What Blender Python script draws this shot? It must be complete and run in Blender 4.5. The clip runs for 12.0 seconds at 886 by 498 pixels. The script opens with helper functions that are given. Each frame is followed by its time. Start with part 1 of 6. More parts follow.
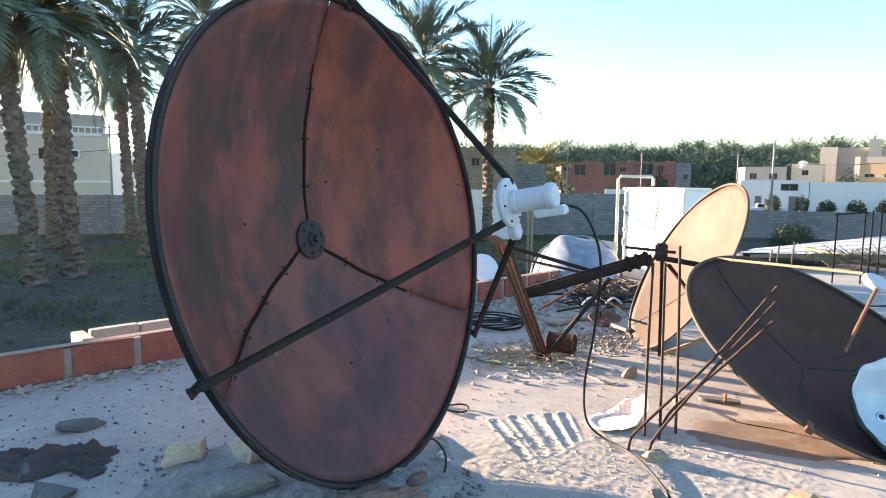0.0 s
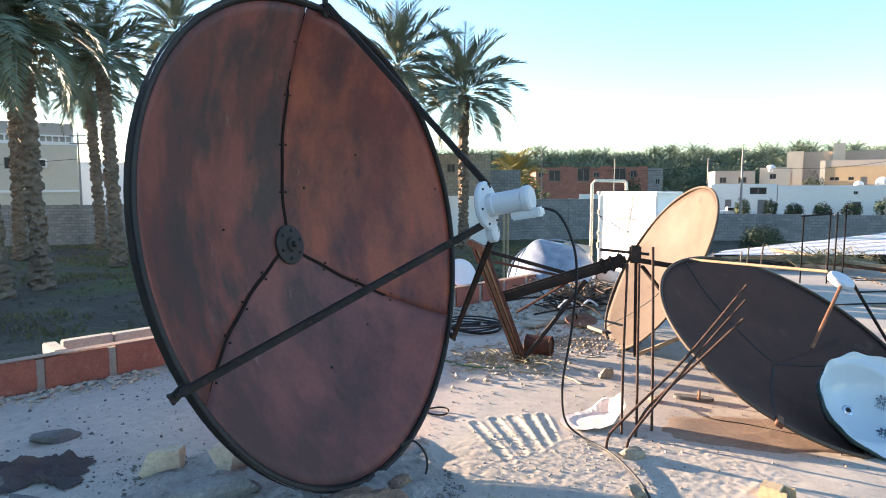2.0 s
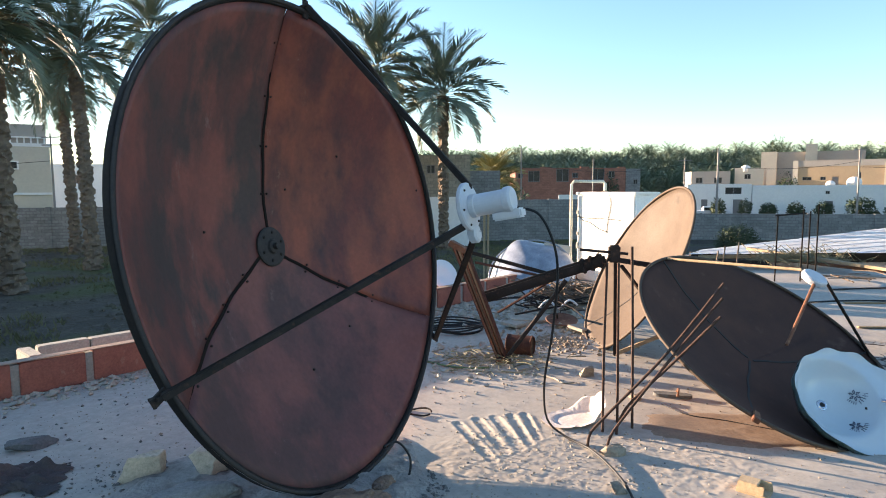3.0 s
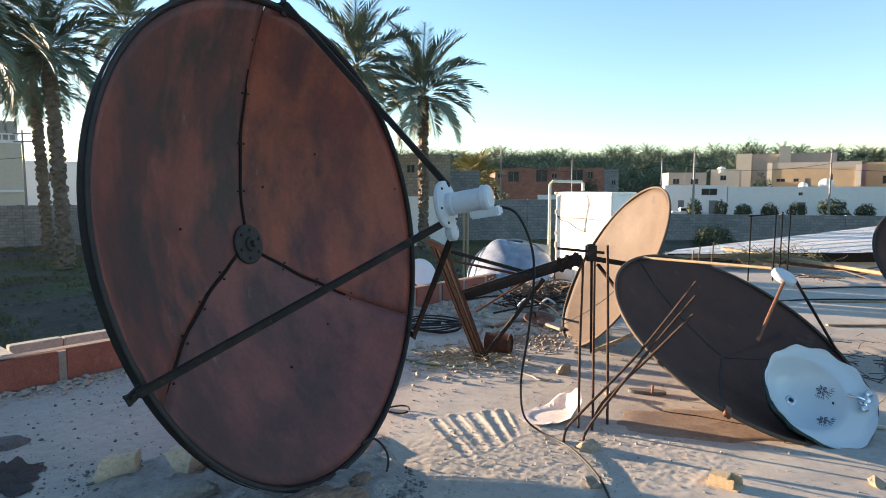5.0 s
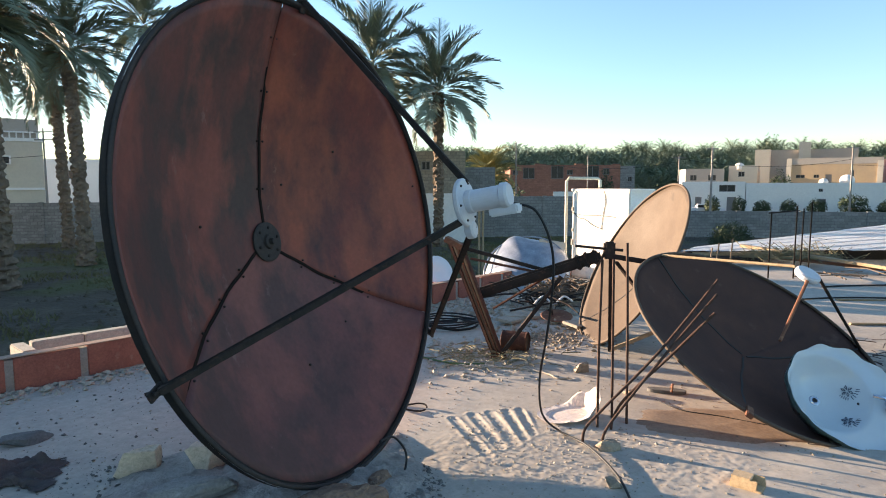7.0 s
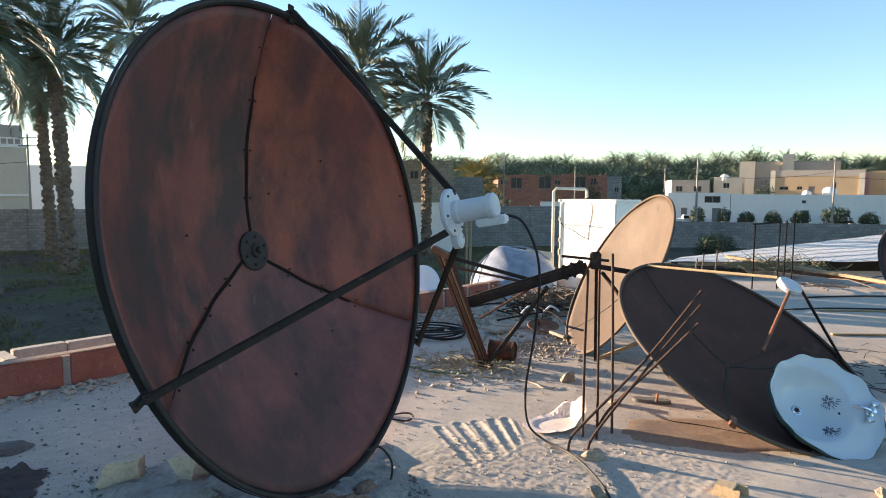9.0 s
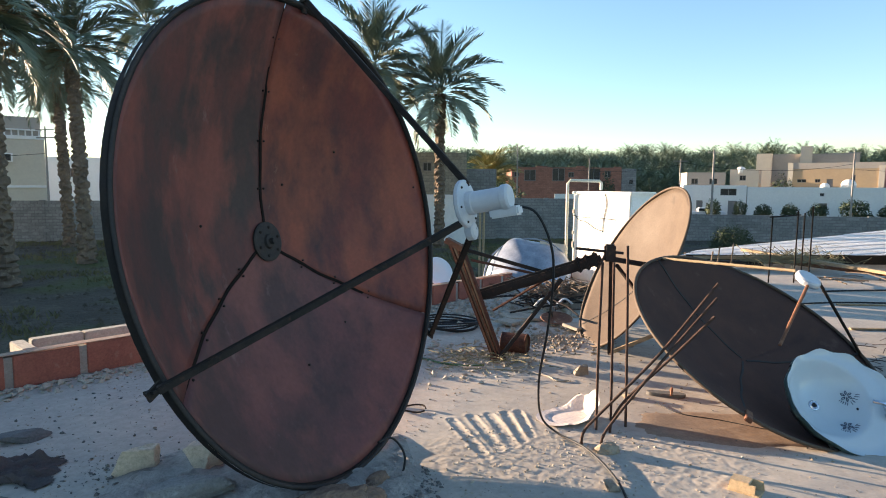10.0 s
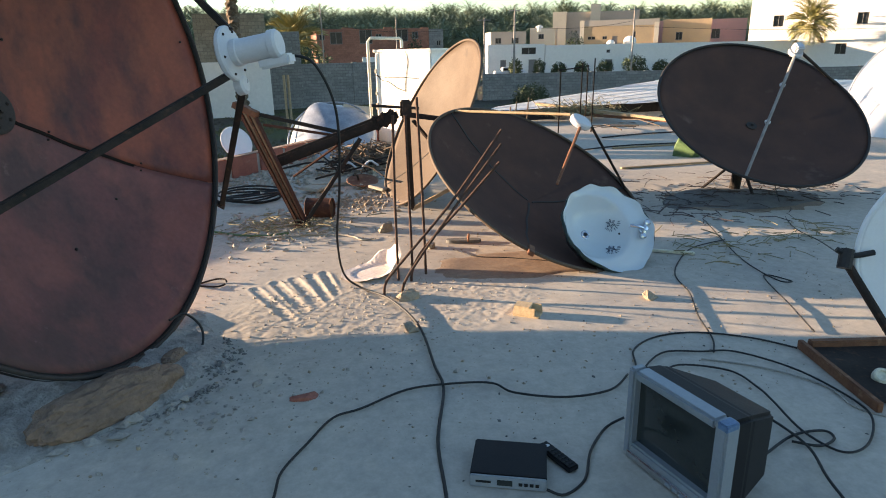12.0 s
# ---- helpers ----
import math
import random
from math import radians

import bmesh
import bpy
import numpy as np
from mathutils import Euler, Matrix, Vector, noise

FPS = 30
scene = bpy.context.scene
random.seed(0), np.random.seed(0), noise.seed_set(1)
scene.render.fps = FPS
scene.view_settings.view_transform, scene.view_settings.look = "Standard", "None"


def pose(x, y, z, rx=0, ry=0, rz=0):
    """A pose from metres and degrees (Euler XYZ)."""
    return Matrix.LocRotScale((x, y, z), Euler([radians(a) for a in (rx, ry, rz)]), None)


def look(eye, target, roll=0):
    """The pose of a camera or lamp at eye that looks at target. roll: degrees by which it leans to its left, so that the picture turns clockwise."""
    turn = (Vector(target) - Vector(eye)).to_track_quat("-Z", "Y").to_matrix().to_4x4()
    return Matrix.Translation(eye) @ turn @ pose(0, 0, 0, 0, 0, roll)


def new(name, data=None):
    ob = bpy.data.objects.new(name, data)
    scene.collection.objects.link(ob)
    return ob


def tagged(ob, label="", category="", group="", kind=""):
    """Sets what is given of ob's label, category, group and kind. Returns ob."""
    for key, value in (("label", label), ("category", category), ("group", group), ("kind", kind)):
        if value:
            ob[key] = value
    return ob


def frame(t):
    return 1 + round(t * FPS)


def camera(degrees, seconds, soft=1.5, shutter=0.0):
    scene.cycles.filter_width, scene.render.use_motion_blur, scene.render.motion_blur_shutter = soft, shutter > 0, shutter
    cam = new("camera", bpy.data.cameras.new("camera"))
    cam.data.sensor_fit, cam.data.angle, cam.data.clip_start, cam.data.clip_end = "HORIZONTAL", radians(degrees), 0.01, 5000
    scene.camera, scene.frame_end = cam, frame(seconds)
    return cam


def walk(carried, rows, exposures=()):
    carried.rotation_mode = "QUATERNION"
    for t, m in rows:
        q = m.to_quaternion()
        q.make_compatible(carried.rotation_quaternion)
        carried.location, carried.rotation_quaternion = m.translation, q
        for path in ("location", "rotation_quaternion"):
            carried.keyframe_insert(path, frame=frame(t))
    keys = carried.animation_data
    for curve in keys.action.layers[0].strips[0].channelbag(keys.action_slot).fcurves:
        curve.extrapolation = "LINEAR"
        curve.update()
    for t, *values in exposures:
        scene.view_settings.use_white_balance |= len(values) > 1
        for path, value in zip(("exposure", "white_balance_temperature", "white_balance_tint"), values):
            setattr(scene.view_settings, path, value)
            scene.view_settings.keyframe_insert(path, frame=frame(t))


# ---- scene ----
cam = camera(70.6, 12.0, soft=1.0)
PATH = [
    (0, (0.116, -0.24, 1.465), (-0.079, 1.739, 1.251), 0.4),
    (0.5, (0.125, -0.244, 1.459), (-0.008, 1.74, 1.248), 0.5),
    (1, (0.119, -0.248, 1.461), (-0.034, 1.736, 1.261), 0.2),
    (1.5, (0.108, -0.27, 1.455), (-0.006, 1.717, 1.256), 0.1),
    (2, (0.108, -0.279, 1.453), (-0.012, 1.708, 1.26), -0.1),
    (2.5, (0.093, -0.281, 1.454), (-0.029, 1.706, 1.265), -0.2),
    (3, (0.1, -0.291, 1.454), (0.043, 1.699, 1.264), -0.3),
    (5, (0.111, -0.314, 1.447), (0.118, 1.676, 1.256), -0.0),
    (5.5, (0.106, -0.313, 1.449), (0.097, 1.678, 1.268), -0.2),
    (6, (0.095, -0.308, 1.448), (0.061, 1.683, 1.26), 0.1),
    (6.5, (0.097, -0.304, 1.45), (0.064, 1.686, 1.254), 0.0),
    (7, (0.092, -0.298, 1.45), (0.052, 1.692, 1.249), -0.1),
    (7.2, (0.096, -0.3, 1.45), (0.057, 1.689, 1.242), -0.1),
    (8.8, (0.109, -0.315, 1.457), (0.125, 1.678, 1.295), 0.3),
    (9, (0.096, -0.313, 1.455), (0.095, 1.68, 1.283), 0.3),
    (9.5, (0.097, -0.301, 1.451), (0.067, 1.691, 1.274), 0.1),
    (10, (0.094, -0.297, 1.45), (0.052, 1.693, 1.253), 0.4),
    (10.5, (0.096, -0.3, 1.452), (0.096, 1.692, 1.273), 0.6),
    (11, (0.109, -0.299, 1.445), (0.171, 1.691, 1.256), 0.1),
    (11.5, (0.154, -0.291, 1.401), (0.311, 1.674, 1.066), -1.2),
    (12, (0.246, -0.264, 1.371), (0.749, 1.574, 0.766), -1.2),
]
EXPOSURES = [(0.0, 3.4, 6550, 15), (2.5, 3.15, 6600, 15), (3.2, 2.85, 6700, 14), (5.0, 2.75, 6750, 13), (11.0, 2.7, 6800, 13), (12.0, 2.75, 7300, 14)]
walk(cam, [(t, look(eye, target, roll)) for t, eye, target, roll in PATH], EXPOSURES)

# ---- daylight: a very low sun from beyond the palms ----
SUN_EL, SUN_X, SUN_Y = radians(6.6), -0.883, 0.469
world = bpy.data.worlds.new("sky")
scene.world = world
world.use_nodes = True
wn = world.node_tree
bg = wn.nodes["Background"]
sky = wn.nodes.new("ShaderNodeTexSky")
sky.sky_type = "NISHITA"
sky.sun_disc = False
sky.sun_elevation = SUN_EL
sky.sun_rotation = math.atan2(SUN_X, SUN_Y)
sky.dust_density = 0.15
sky.ozone_density = 2.6
wn.links.new(sky.outputs[0], bg.inputs[0])
bg.inputs[1].default_value = 0.071
sun_data = bpy.data.lights.new("sun", "SUN")
sun_data.energy = 3.3
sun_data.angle = radians(0.6)
sun_data.color = (1.0, 0.79, 0.58)
sun = new("sun", sun_data)
sun.matrix_world = look((0, 0, 30), (-SUN_X * math.cos(SUN_EL), -SUN_Y * math.cos(SUN_EL), 30 - math.sin(SUN_EL)))


# ---- materials ----
def surf(name, c1, c2, scale=3.0, c3=None, fine=60.0, rough=0.8, metal=0.0, bump=0.3, stretch=(1, 1, 1), spot=0.35, depth=0.004, spec=0.3, speck=2.7, soft=0.08, hard=0.15, gr=1.0, fleck=None, detail=4):
    """A painted, stained or weathered surface: two tones at a broad scale, a third in spots, grain and relief."""
    m = bpy.data.materials.new(name)
    m.use_nodes = True
    t = m.node_tree
    N, L = t.nodes.new, t.links.new
    b = t.nodes["Principled BSDF"]
    tc, mp, oi = N("ShaderNodeTexCoord"), N("ShaderNodeMapping"), N("ShaderNodeObjectInfo")
    mp.inputs["Scale"].default_value = stretch
    L(tc.outputs["Object"], mp.inputs["Vector"])
    w = N("ShaderNodeMath")
    w.operation = "MULTIPLY"
    w.inputs[1].default_value = 17.0
    L(oi.outputs["Random"], w.inputs[0])

    def nz(sc, detail, ro=0.6, plain=False):
        n = N("ShaderNodeTexNoise")
        n.noise_dimensions = "4D"
        n.inputs["Scale"].default_value, n.inputs["Detail"].default_value, n.inputs["Roughness"].default_value = sc, detail, ro
        L(tc.outputs["Object"] if plain else mp.outputs[0], n.inputs["Vector"])
        L(w.outputs[0], n.inputs["W"])
        return n

    def ramp(src, lo, hi):
        r = N("ShaderNodeMapRange")
        r.inputs[1].default_value, r.inputs[2].default_value = lo, hi
        L(src, r.inputs[0])
        return r.outputs[0]

    def mix(f, a, c, kind="MIX"):
        x = N("ShaderNodeMix")
        x.data_type, x.blend_type = "RGBA", kind
        L(f, x.inputs[0]) if not isinstance(f, float) else setattr(x.inputs[0], "default_value", f)
        for k, v in ((6, a), (7, c)):
            L(v, x.inputs[k]) if not isinstance(v, tuple) else setattr(x.inputs[k], "default_value", (*v, 1))
        return x.outputs[2]

    broad, grain = nz(scale, detail), nz(fine, 3, 0.7, max(stretch) < 2)
    col = mix(ramp(broad.outputs[0], 0.5 - hard, 0.5 + hard), c1, c2)
    if c3:
        s = nz(scale * speck, detail + 1, 0.55)
        col = mix(ramp(s.outputs[0], 1 - spot - soft, 1 - spot + soft), col, c3)
    if fleck:
        fl = nz(5.0, 7, 0.80)
        col = mix(ramp(fl.outputs[0], 0.61, 0.76), col, fleck)
    g = N("ShaderNodeMapRange")
    g.inputs[1].default_value, g.inputs[2].default_value, g.inputs[3].default_value, g.inputs[4].default_value = 0.3, 0.7, 1 - 0.22 * gr, 1 + 0.15 * gr
    L(grain.outputs[0], g.inputs[0])
    col = mix(1.0, col, g.outputs[0], "MULTIPLY")
    L(col, b.inputs["Base Color"])
    b.inputs["Metallic"].default_value = metal
    b.inputs["Specular IOR Level"].default_value = spec
    r = N("ShaderNodeMapRange")
    r.inputs[3].default_value, r.inputs[4].default_value = max(rough - 0.12, 0.03), min(rough + 0.12, 1)
    L(broad.outputs[0], r.inputs[0])
    L(r.outputs[0], b.inputs["Roughness"])
    if bump:
        bp = N("ShaderNodeBump")
        bp.inputs["Strength"].default_value, bp.inputs["Distance"].default_value = bump, depth
        L(grain.outputs[0], bp.inputs["Height"])
        L(bp.outputs[0], b.inputs["Normal"])
    return m


def masonry(name, c1, c2, mortar, w, h, gap=0.012, bump=0.5):
    """Block walls that stay far off."""
    m = surf(name, c1, c2, 0.6, fine=9, rough=0.9)
    t = m.node_tree
    N, L = t.nodes.new, t.links.new
    b = t.nodes["Principled BSDF"]
    old = b.inputs["Base Color"].links[0].from_socket
    tc, br, x, sep, add, com = N("ShaderNodeTexCoord"), N("ShaderNodeTexBrick"), N("ShaderNodeMix"), N("ShaderNodeSeparateXYZ"), N("ShaderNodeMath"), N("ShaderNodeCombineXYZ")
    L(tc.outputs["Object"], sep.inputs[0])
    L(sep.outputs[0], add.inputs[0])
    L(sep.outputs[1], add.inputs[1])
    L(add.outputs[0], com.inputs[0])
    L(sep.outputs[2], com.inputs[1])
    L(com.outputs[0], br.inputs["Vector"])
    br.inputs["Scale"].default_value = 1
    br.inputs["Brick Width"].default_value, br.inputs["Row Height"].default_value, br.inputs["Mortar Size"].default_value = w, h, gap
    br.inputs["Color1"].default_value, br.inputs["Color2"].default_value, br.inputs["Mortar"].default_value = (1, 1, 1, 1), (0.75, 0.75, 0.75, 1), (*mortar, 1)
    x.data_type, x.blend_type = "RGBA", "MULTIPLY"
    x.inputs[0].default_value = 1
    L(old, x.inputs[6])
    L(br.outputs["Color"], x.inputs[7])
    L(x.outputs[2], b.inputs["Base Color"])
    return m


M_CONC = surf("dusty_concrete", (0.51, 0.445, 0.365), (0.41, 0.365, 0.315), 1.3, (0.57, 0.485, 0.385), 22, 0.95, bump=0.25, depth=0.006, gr=0.7, detail=6)
M_CEMENT = surf("old_cement", (0.33, 0.32, 0.30), (0.42, 0.40, 0.36), 3, (0.24, 0.23, 0.22), 50, 0.95, bump=0.6, depth=0.01)
M_MOUND = surf("rough_mortar", (0.31, 0.28, 0.25), (0.37, 0.34, 0.30), 5, (0.20, 0.18, 0.16), 30, 0.95, bump=1.0, depth=0.02, spot=0.4)
M_STONE = surf("limestone", (0.38, 0.30, 0.21), (0.31, 0.25, 0.19), 7, (0.25, 0.20, 0.15), 60, 0.9, bump=0.8, depth=0.01)
M_YELLOWROCK = surf("weathered_yellow_rock", (0.27, 0.17, 0.115), (0.20, 0.135, 0.10), 4, (0.135, 0.105, 0.09), 40, 0.95, bump=1.0, depth=0.015)
M_PALESTONE = surf("pale_yellow_stone", (0.68, 0.55, 0.41), (0.58, 0.47, 0.35), 9, (0.38, 0.30, 0.22), 60, 0.9, bump=0.7, depth=0.008, spot=0.3)
M_CEMENTLUMP = surf("broken_cement", (0.30, 0.29, 0.275), (0.22, 0.21, 0.20), 9, (0.40, 0.39, 0.37), 60, 0.95, bump=0.9, depth=0.012, spot=0.35)
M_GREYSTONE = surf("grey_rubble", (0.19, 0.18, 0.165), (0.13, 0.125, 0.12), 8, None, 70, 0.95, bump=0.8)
M_BLOCK = surf("red_clay_block", (0.36, 0.13, 0.09), (0.27, 0.10, 0.075), 5, (0.40, 0.24, 0.18), 60, 0.9, bump=0.5, spot=0.3)
M_MORTAR = surf("mortar", (0.36, 0.33, 0.29), (0.28, 0.26, 0.23), 8, None, 60, 0.95, bump=0.6)
M_COPING = surf("sandy_coping", (0.46, 0.33, 0.25), (0.38, 0.26, 0.20), 6, (0.50, 0.42, 0.34), 50, 1.0, bump=0.6, spec=0.05)
M_PALE = surf("pale_block", (0.45, 0.395, 0.315), (0.38, 0.335, 0.27), 4, (0.25, 0.23, 0.20), 50, 0.95, bump=0.6)
M_DIRT = surf("garden_soil", (0.105, 0.085, 0.06), (0.07, 0.057, 0.043), 0.5, (0.15, 0.12, 0.085), 5, 1.0, bump=1.0, depth=0.2)
M_GRASS = surf("dry_grass", (0.125, 0.118, 0.055), (0.18, 0.158, 0.082), 0.8, (0.085, 0.088, 0.040), 25, 1.0, bump=0.6)
RUSTED = dict(fine=40, rough=0.5, bump=0.12, spec=0.25, gr=0.6, detail=5)
M_RUSTDISH = [
    surf("orange_rusted_dish_paint", (0.165, 0.036, 0.028), (0.062, 0.027, 0.027), 2.4, (0.25, 0.064, 0.036), stretch=(1.05, 0.62, 1), spot=0.47, speck=1.25, soft=0.09, hard=0.10, fleck=(0.34, 0.20, 0.14), **RUSTED),
    surf("dark_rusted_dish_paint", (0.050, 0.031, 0.030), (0.130, 0.041, 0.035), 3.0, (0.20, 0.057, 0.043), stretch=(1.2, 0.60, 1), spot=0.44, speck=1.3, soft=0.07, hard=0.09, fleck=(0.22, 0.14, 0.115), **RUSTED),
    surf("purple_brown_dish_paint", (0.155, 0.054, 0.049), (0.078, 0.039, 0.037), 2.8, (0.195, 0.067, 0.055), stretch=(1.0, 0.75, 1), spot=0.44, speck=1.4, soft=0.09, hard=0.10, fleck=(0.22, 0.13, 0.115), **RUSTED),
]
M_RIM = surf("dark_rim_steel", (0.030, 0.027, 0.026), (0.05, 0.04, 0.035), 9, None, 90, 0.75, metal=0.0, bump=0.2)
M_ARM = surf("dark_painted_steel", (0.040, 0.030, 0.026), (0.026, 0.022, 0.020), 8, (0.10, 0.052, 0.034), 80, 0.7, metal=0.0, bump=0.2, spot=0.35, spec=0.12)
M_RUST = surf("rusted_steel", (0.24, 0.11, 0.06), (0.16, 0.07, 0.045), 9, (0.34, 0.19, 0.11), 80, 0.75, metal=0.3, bump=0.4)
M_BROWNDISH = surf("brown_mesh_dish", (0.110, 0.059, 0.045), (0.076, 0.046, 0.039), 2.5, (0.15, 0.092, 0.074), 160, 0.85, metal=0.0, bump=0.15, spot=0.30, spec=0.05, gr=0.5)
M_TANDISH = surf("dusty_tan_dish", (0.105, 0.072, 0.048), (0.085, 0.058, 0.040), 3, (0.055, 0.038, 0.028), 120, 0.7, bump=0.25, spot=0.3)
M_WHITEDISH = surf("white_dish_paint", (0.74, 0.75, 0.76), (0.68, 0.69, 0.70), 2, None, 60, 0.45, bump=0.05, gr=0.15)
M_LNB = surf("white_cast_plastic", (0.60, 0.60, 0.62), (0.54, 0.54, 0.56), 9, (0.5, 0.47, 0.44), 70, 0.45, bump=0.1, spot=0.25, gr=0.2)
M_WHITEPAINT = surf("white_painted_plaster", (0.90, 0.87, 0.80), (0.86, 0.83, 0.76), 2, (0.74, 0.70, 0.63), 40, 0.9, bump=0.15, spot=0.2, spec=0.1, gr=0.4)
M_WHITESHEET = surf("white_roof_sheet", (0.90, 0.90, 0.89), (0.86, 0.86, 0.86), 0.7, (0.66, 0.65, 0.62), 12, 0.4, bump=0.1, spot=0.25)
M_TRUNK = surf("palm_trunk", (0.21, 0.15, 0.105), (0.12, 0.088, 0.064), 2.5, (0.32, 0.245, 0.165), 20, 0.95, bump=0.8, depth=0.03)
M_LEAF = surf("palm_leaf", (0.10, 0.13, 0.085), (0.17, 0.20, 0.14), 0.8, None, 6, 0.6, bump=0, spec=0.4)
# far leaf lightened: haze and sunlit fronds are put into its colour
M_GROVE = surf("hazy_palm_leaf", (0.12, 0.16, 0.10), (0.22, 0.25, 0.165), 0.12, None, 2, 0.6, bump=0)
# lighter grey-green copy of the leaf: sun behind the crowns is in the colour
M_LEAFBACKLIT = surf("grey_green_backlit_leaf", (0.15, 0.185, 0.135), (0.24, 0.265, 0.195), 0.8, None, 6, 0.6, bump=0, spec=0.4)
# yellowish leaf of the short palms, made brighter to carry the sunlight on them
M_LEAFLIT = surf("sunlit_yellow_leaf", (0.34, 0.29, 0.12), (0.22, 0.22, 0.09), 0.8, None, 6, 0.6, bump=0)
M_DEADLEAF = surf("dead_palm_leaf", (0.17, 0.12, 0.07), (0.24, 0.18, 0.11), 1.5, None, 8, 0.8, bump=0)
M_BUSH = surf("bush_leaf", (0.035, 0.052, 0.024), (0.060, 0.078, 0.036), 1.2, None, 8, 0.7, bump=0)
M_GREYBLOCK = masonry("grey_block_wall", (0.30, 0.29, 0.28), (0.24, 0.235, 0.23), (0.55, 0.55, 0.55), 0.42, 0.21)
M_BEIGEBLOCK = masonry("beige_block_wall", (0.36, 0.31, 0.24), (0.30, 0.27, 0.22), (0.6, 0.6, 0.6), 0.42, 0.21)
M_REDBLOCK = masonry("red_block_wall", (0.38, 0.17, 0.12), (0.30, 0.14, 0.10), (0.75, 0.72, 0.7), 0.42, 0.21)
M_CREAM = surf("cream_plaster", (0.60, 0.52, 0.41), (0.54, 0.47, 0.38), 0.4, None, 6, 0.9, bump=0.06, gr=0.3)
M_TAN = surf("tan_plaster", (0.46, 0.33, 0.20), (0.40, 0.29, 0.19), 0.3, None, 5, 0.9, bump=0.06, gr=0.3)
M_GREYTAN = surf("grey_tan_plaster", (0.40, 0.35, 0.30), (0.36, 0.32, 0.28), 0.3, None, 5, 0.9, bump=0.06, gr=0.3)
M_WHITEWALL = surf("white_plaster_far", (0.80, 0.77, 0.73), (0.76, 0.73, 0.69), 0.25, None, 5, 0.9, bump=0.06, gr=0.3)
M_PINK = surf("pink_plaster", (0.52, 0.27, 0.24), (0.46, 0.25, 0.22), 0.3, None, 5, 0.9, bump=0.06, gr=0.3)
M_DARKGLASS = surf("dark_window", (0.02, 0.022, 0.026), (0.035, 0.036, 0.04), 2, None, 20, 0.25, bump=0)
M_DOORMETAL = surf("grey_steel_door", (0.22, 0.21, 0.20), (0.18, 0.17, 0.17), 2, None, 20, 0.6, bump=0.1)
M_POLE = surf("grey_pole", (0.30, 0.28, 0.26), (0.24, 0.22, 0.21), 2, None, 20, 0.7, metal=0.2, bump=0.1)
M_WOOD = surf("weathered_wood", (0.42, 0.31, 0.19), (0.32, 0.23, 0.14), 6, (0.22, 0.15, 0.09), 70, 0.85, bump=0.5, stretch=(1, 6, 6))
M_POST = surf("old_dark_steel", (0.012, 0.010, 0.009), (0.02, 0.014, 0.011), 12, None, 90, 0.95, bump=0.1, spec=0.1)
M_BLACK = surf("black_rubber", (0.016, 0.016, 0.017), (0.026, 0.025, 0.025), 12, None, 90, 0.55, bump=0.1)


# ---- mesh helpers ----
def part(name, bm, material, parent=None, label="", smooth=False):
    me = bpy.data.meshes.new(name)
    bm.normal_update()
    bm.to_mesh(me)
    bm.free()
    me.materials.append(material)
    if smooth:
        me.polygons.foreach_set("use_smooth", [True] * len(me.polygons))
    ob = new(name, me)
    if parent:
        ob.parent = parent
    if label:
        ob["label"] = label
    return ob


def thing(name, m, label, category, group="", kind=""):
    e = new(name)
    e.matrix_world = m
    e.empty_display_size = 0.1
    return tagged(e, label, category, group, kind)


def box(bm, x0, x1, y0, y1, z0, z1, bevel=0.0, m=None):
    made = bmesh.ops.create_cube(bm, size=1)
    vs = made["verts"]
    for v in vs:
        v.co = Vector((x0 + (v.co.x + 0.5) * (x1 - x0), y0 + (v.co.y + 0.5) * (y1 - y0), z0 + (v.co.z + 0.5) * (z1 - z0)))
    if bevel:
        es = list({e for v in vs for e in v.link_edges})
        r = bmesh.ops.bevel(bm, geom=es, offset=bevel, segments=2, affect="EDGES")
        vs = list({v for f in r["faces"] for v in f.verts} | {v for v in vs if v.is_valid})
    if m:
        bmesh.ops.transform(bm, matrix=m, verts=vs)
    return vs


def boxed(x0, x1, y0, y1, z0, z1, bevel=0.0):
    bm = bmesh.new()
    box(bm, x0, x1, y0, y1, z0, z1, bevel)
    return bm


def smooth_line(pts, n=6):
    """A rounded line through points."""
    P = [Vector(p) for p in pts]
    if len(P) < 3:
        return P
    out = []
    for i in range(len(P) - 1):
        a, b, c, d = P[max(i - 1, 0)], P[i], P[i + 1], P[min(i + 2, len(P) - 1)]
        for k in range(n):
            t = k / n
            out.append(0.5 * (2 * b + (c - a) * t + (2 * a - 5 * b + 4 * c - d) * t * t + (3 * b - a - 3 * c + d) * t ** 3))
    return out + [P[-1]]


def tube(bm, pts, r, seg=8, taper=None):
    """A round bar along a line; taper: the end radius."""
    P = [Vector(p) for p in pts]
    rings, up = [], None
    for i, p in enumerate(P):
        d = (P[min(i + 1, len(P) - 1)] - P[max(i - 1, 0)]).normalized()
        if up is None:
            up = d.orthogonal().normalized()
        up = (up - d * up.dot(d)).normalized()
        side = d.cross(up)
        rr = r if taper is None else r + (taper - r) * i / (len(P) - 1)
        rings.append([bm.verts.new(p + rr * (math.cos(a) * up + math.sin(a) * side)) for a in (2 * math.pi * k / seg for k in range(seg))])
    for a, b in zip(rings, rings[1:]):
        for k in range(seg):
            bm.faces.new((a[k], a[(k + 1) % seg], b[(k + 1) % seg], b[k]))
    bm.faces.new(rings[0][::-1])
    bm.faces.new(rings[-1])
    return bm


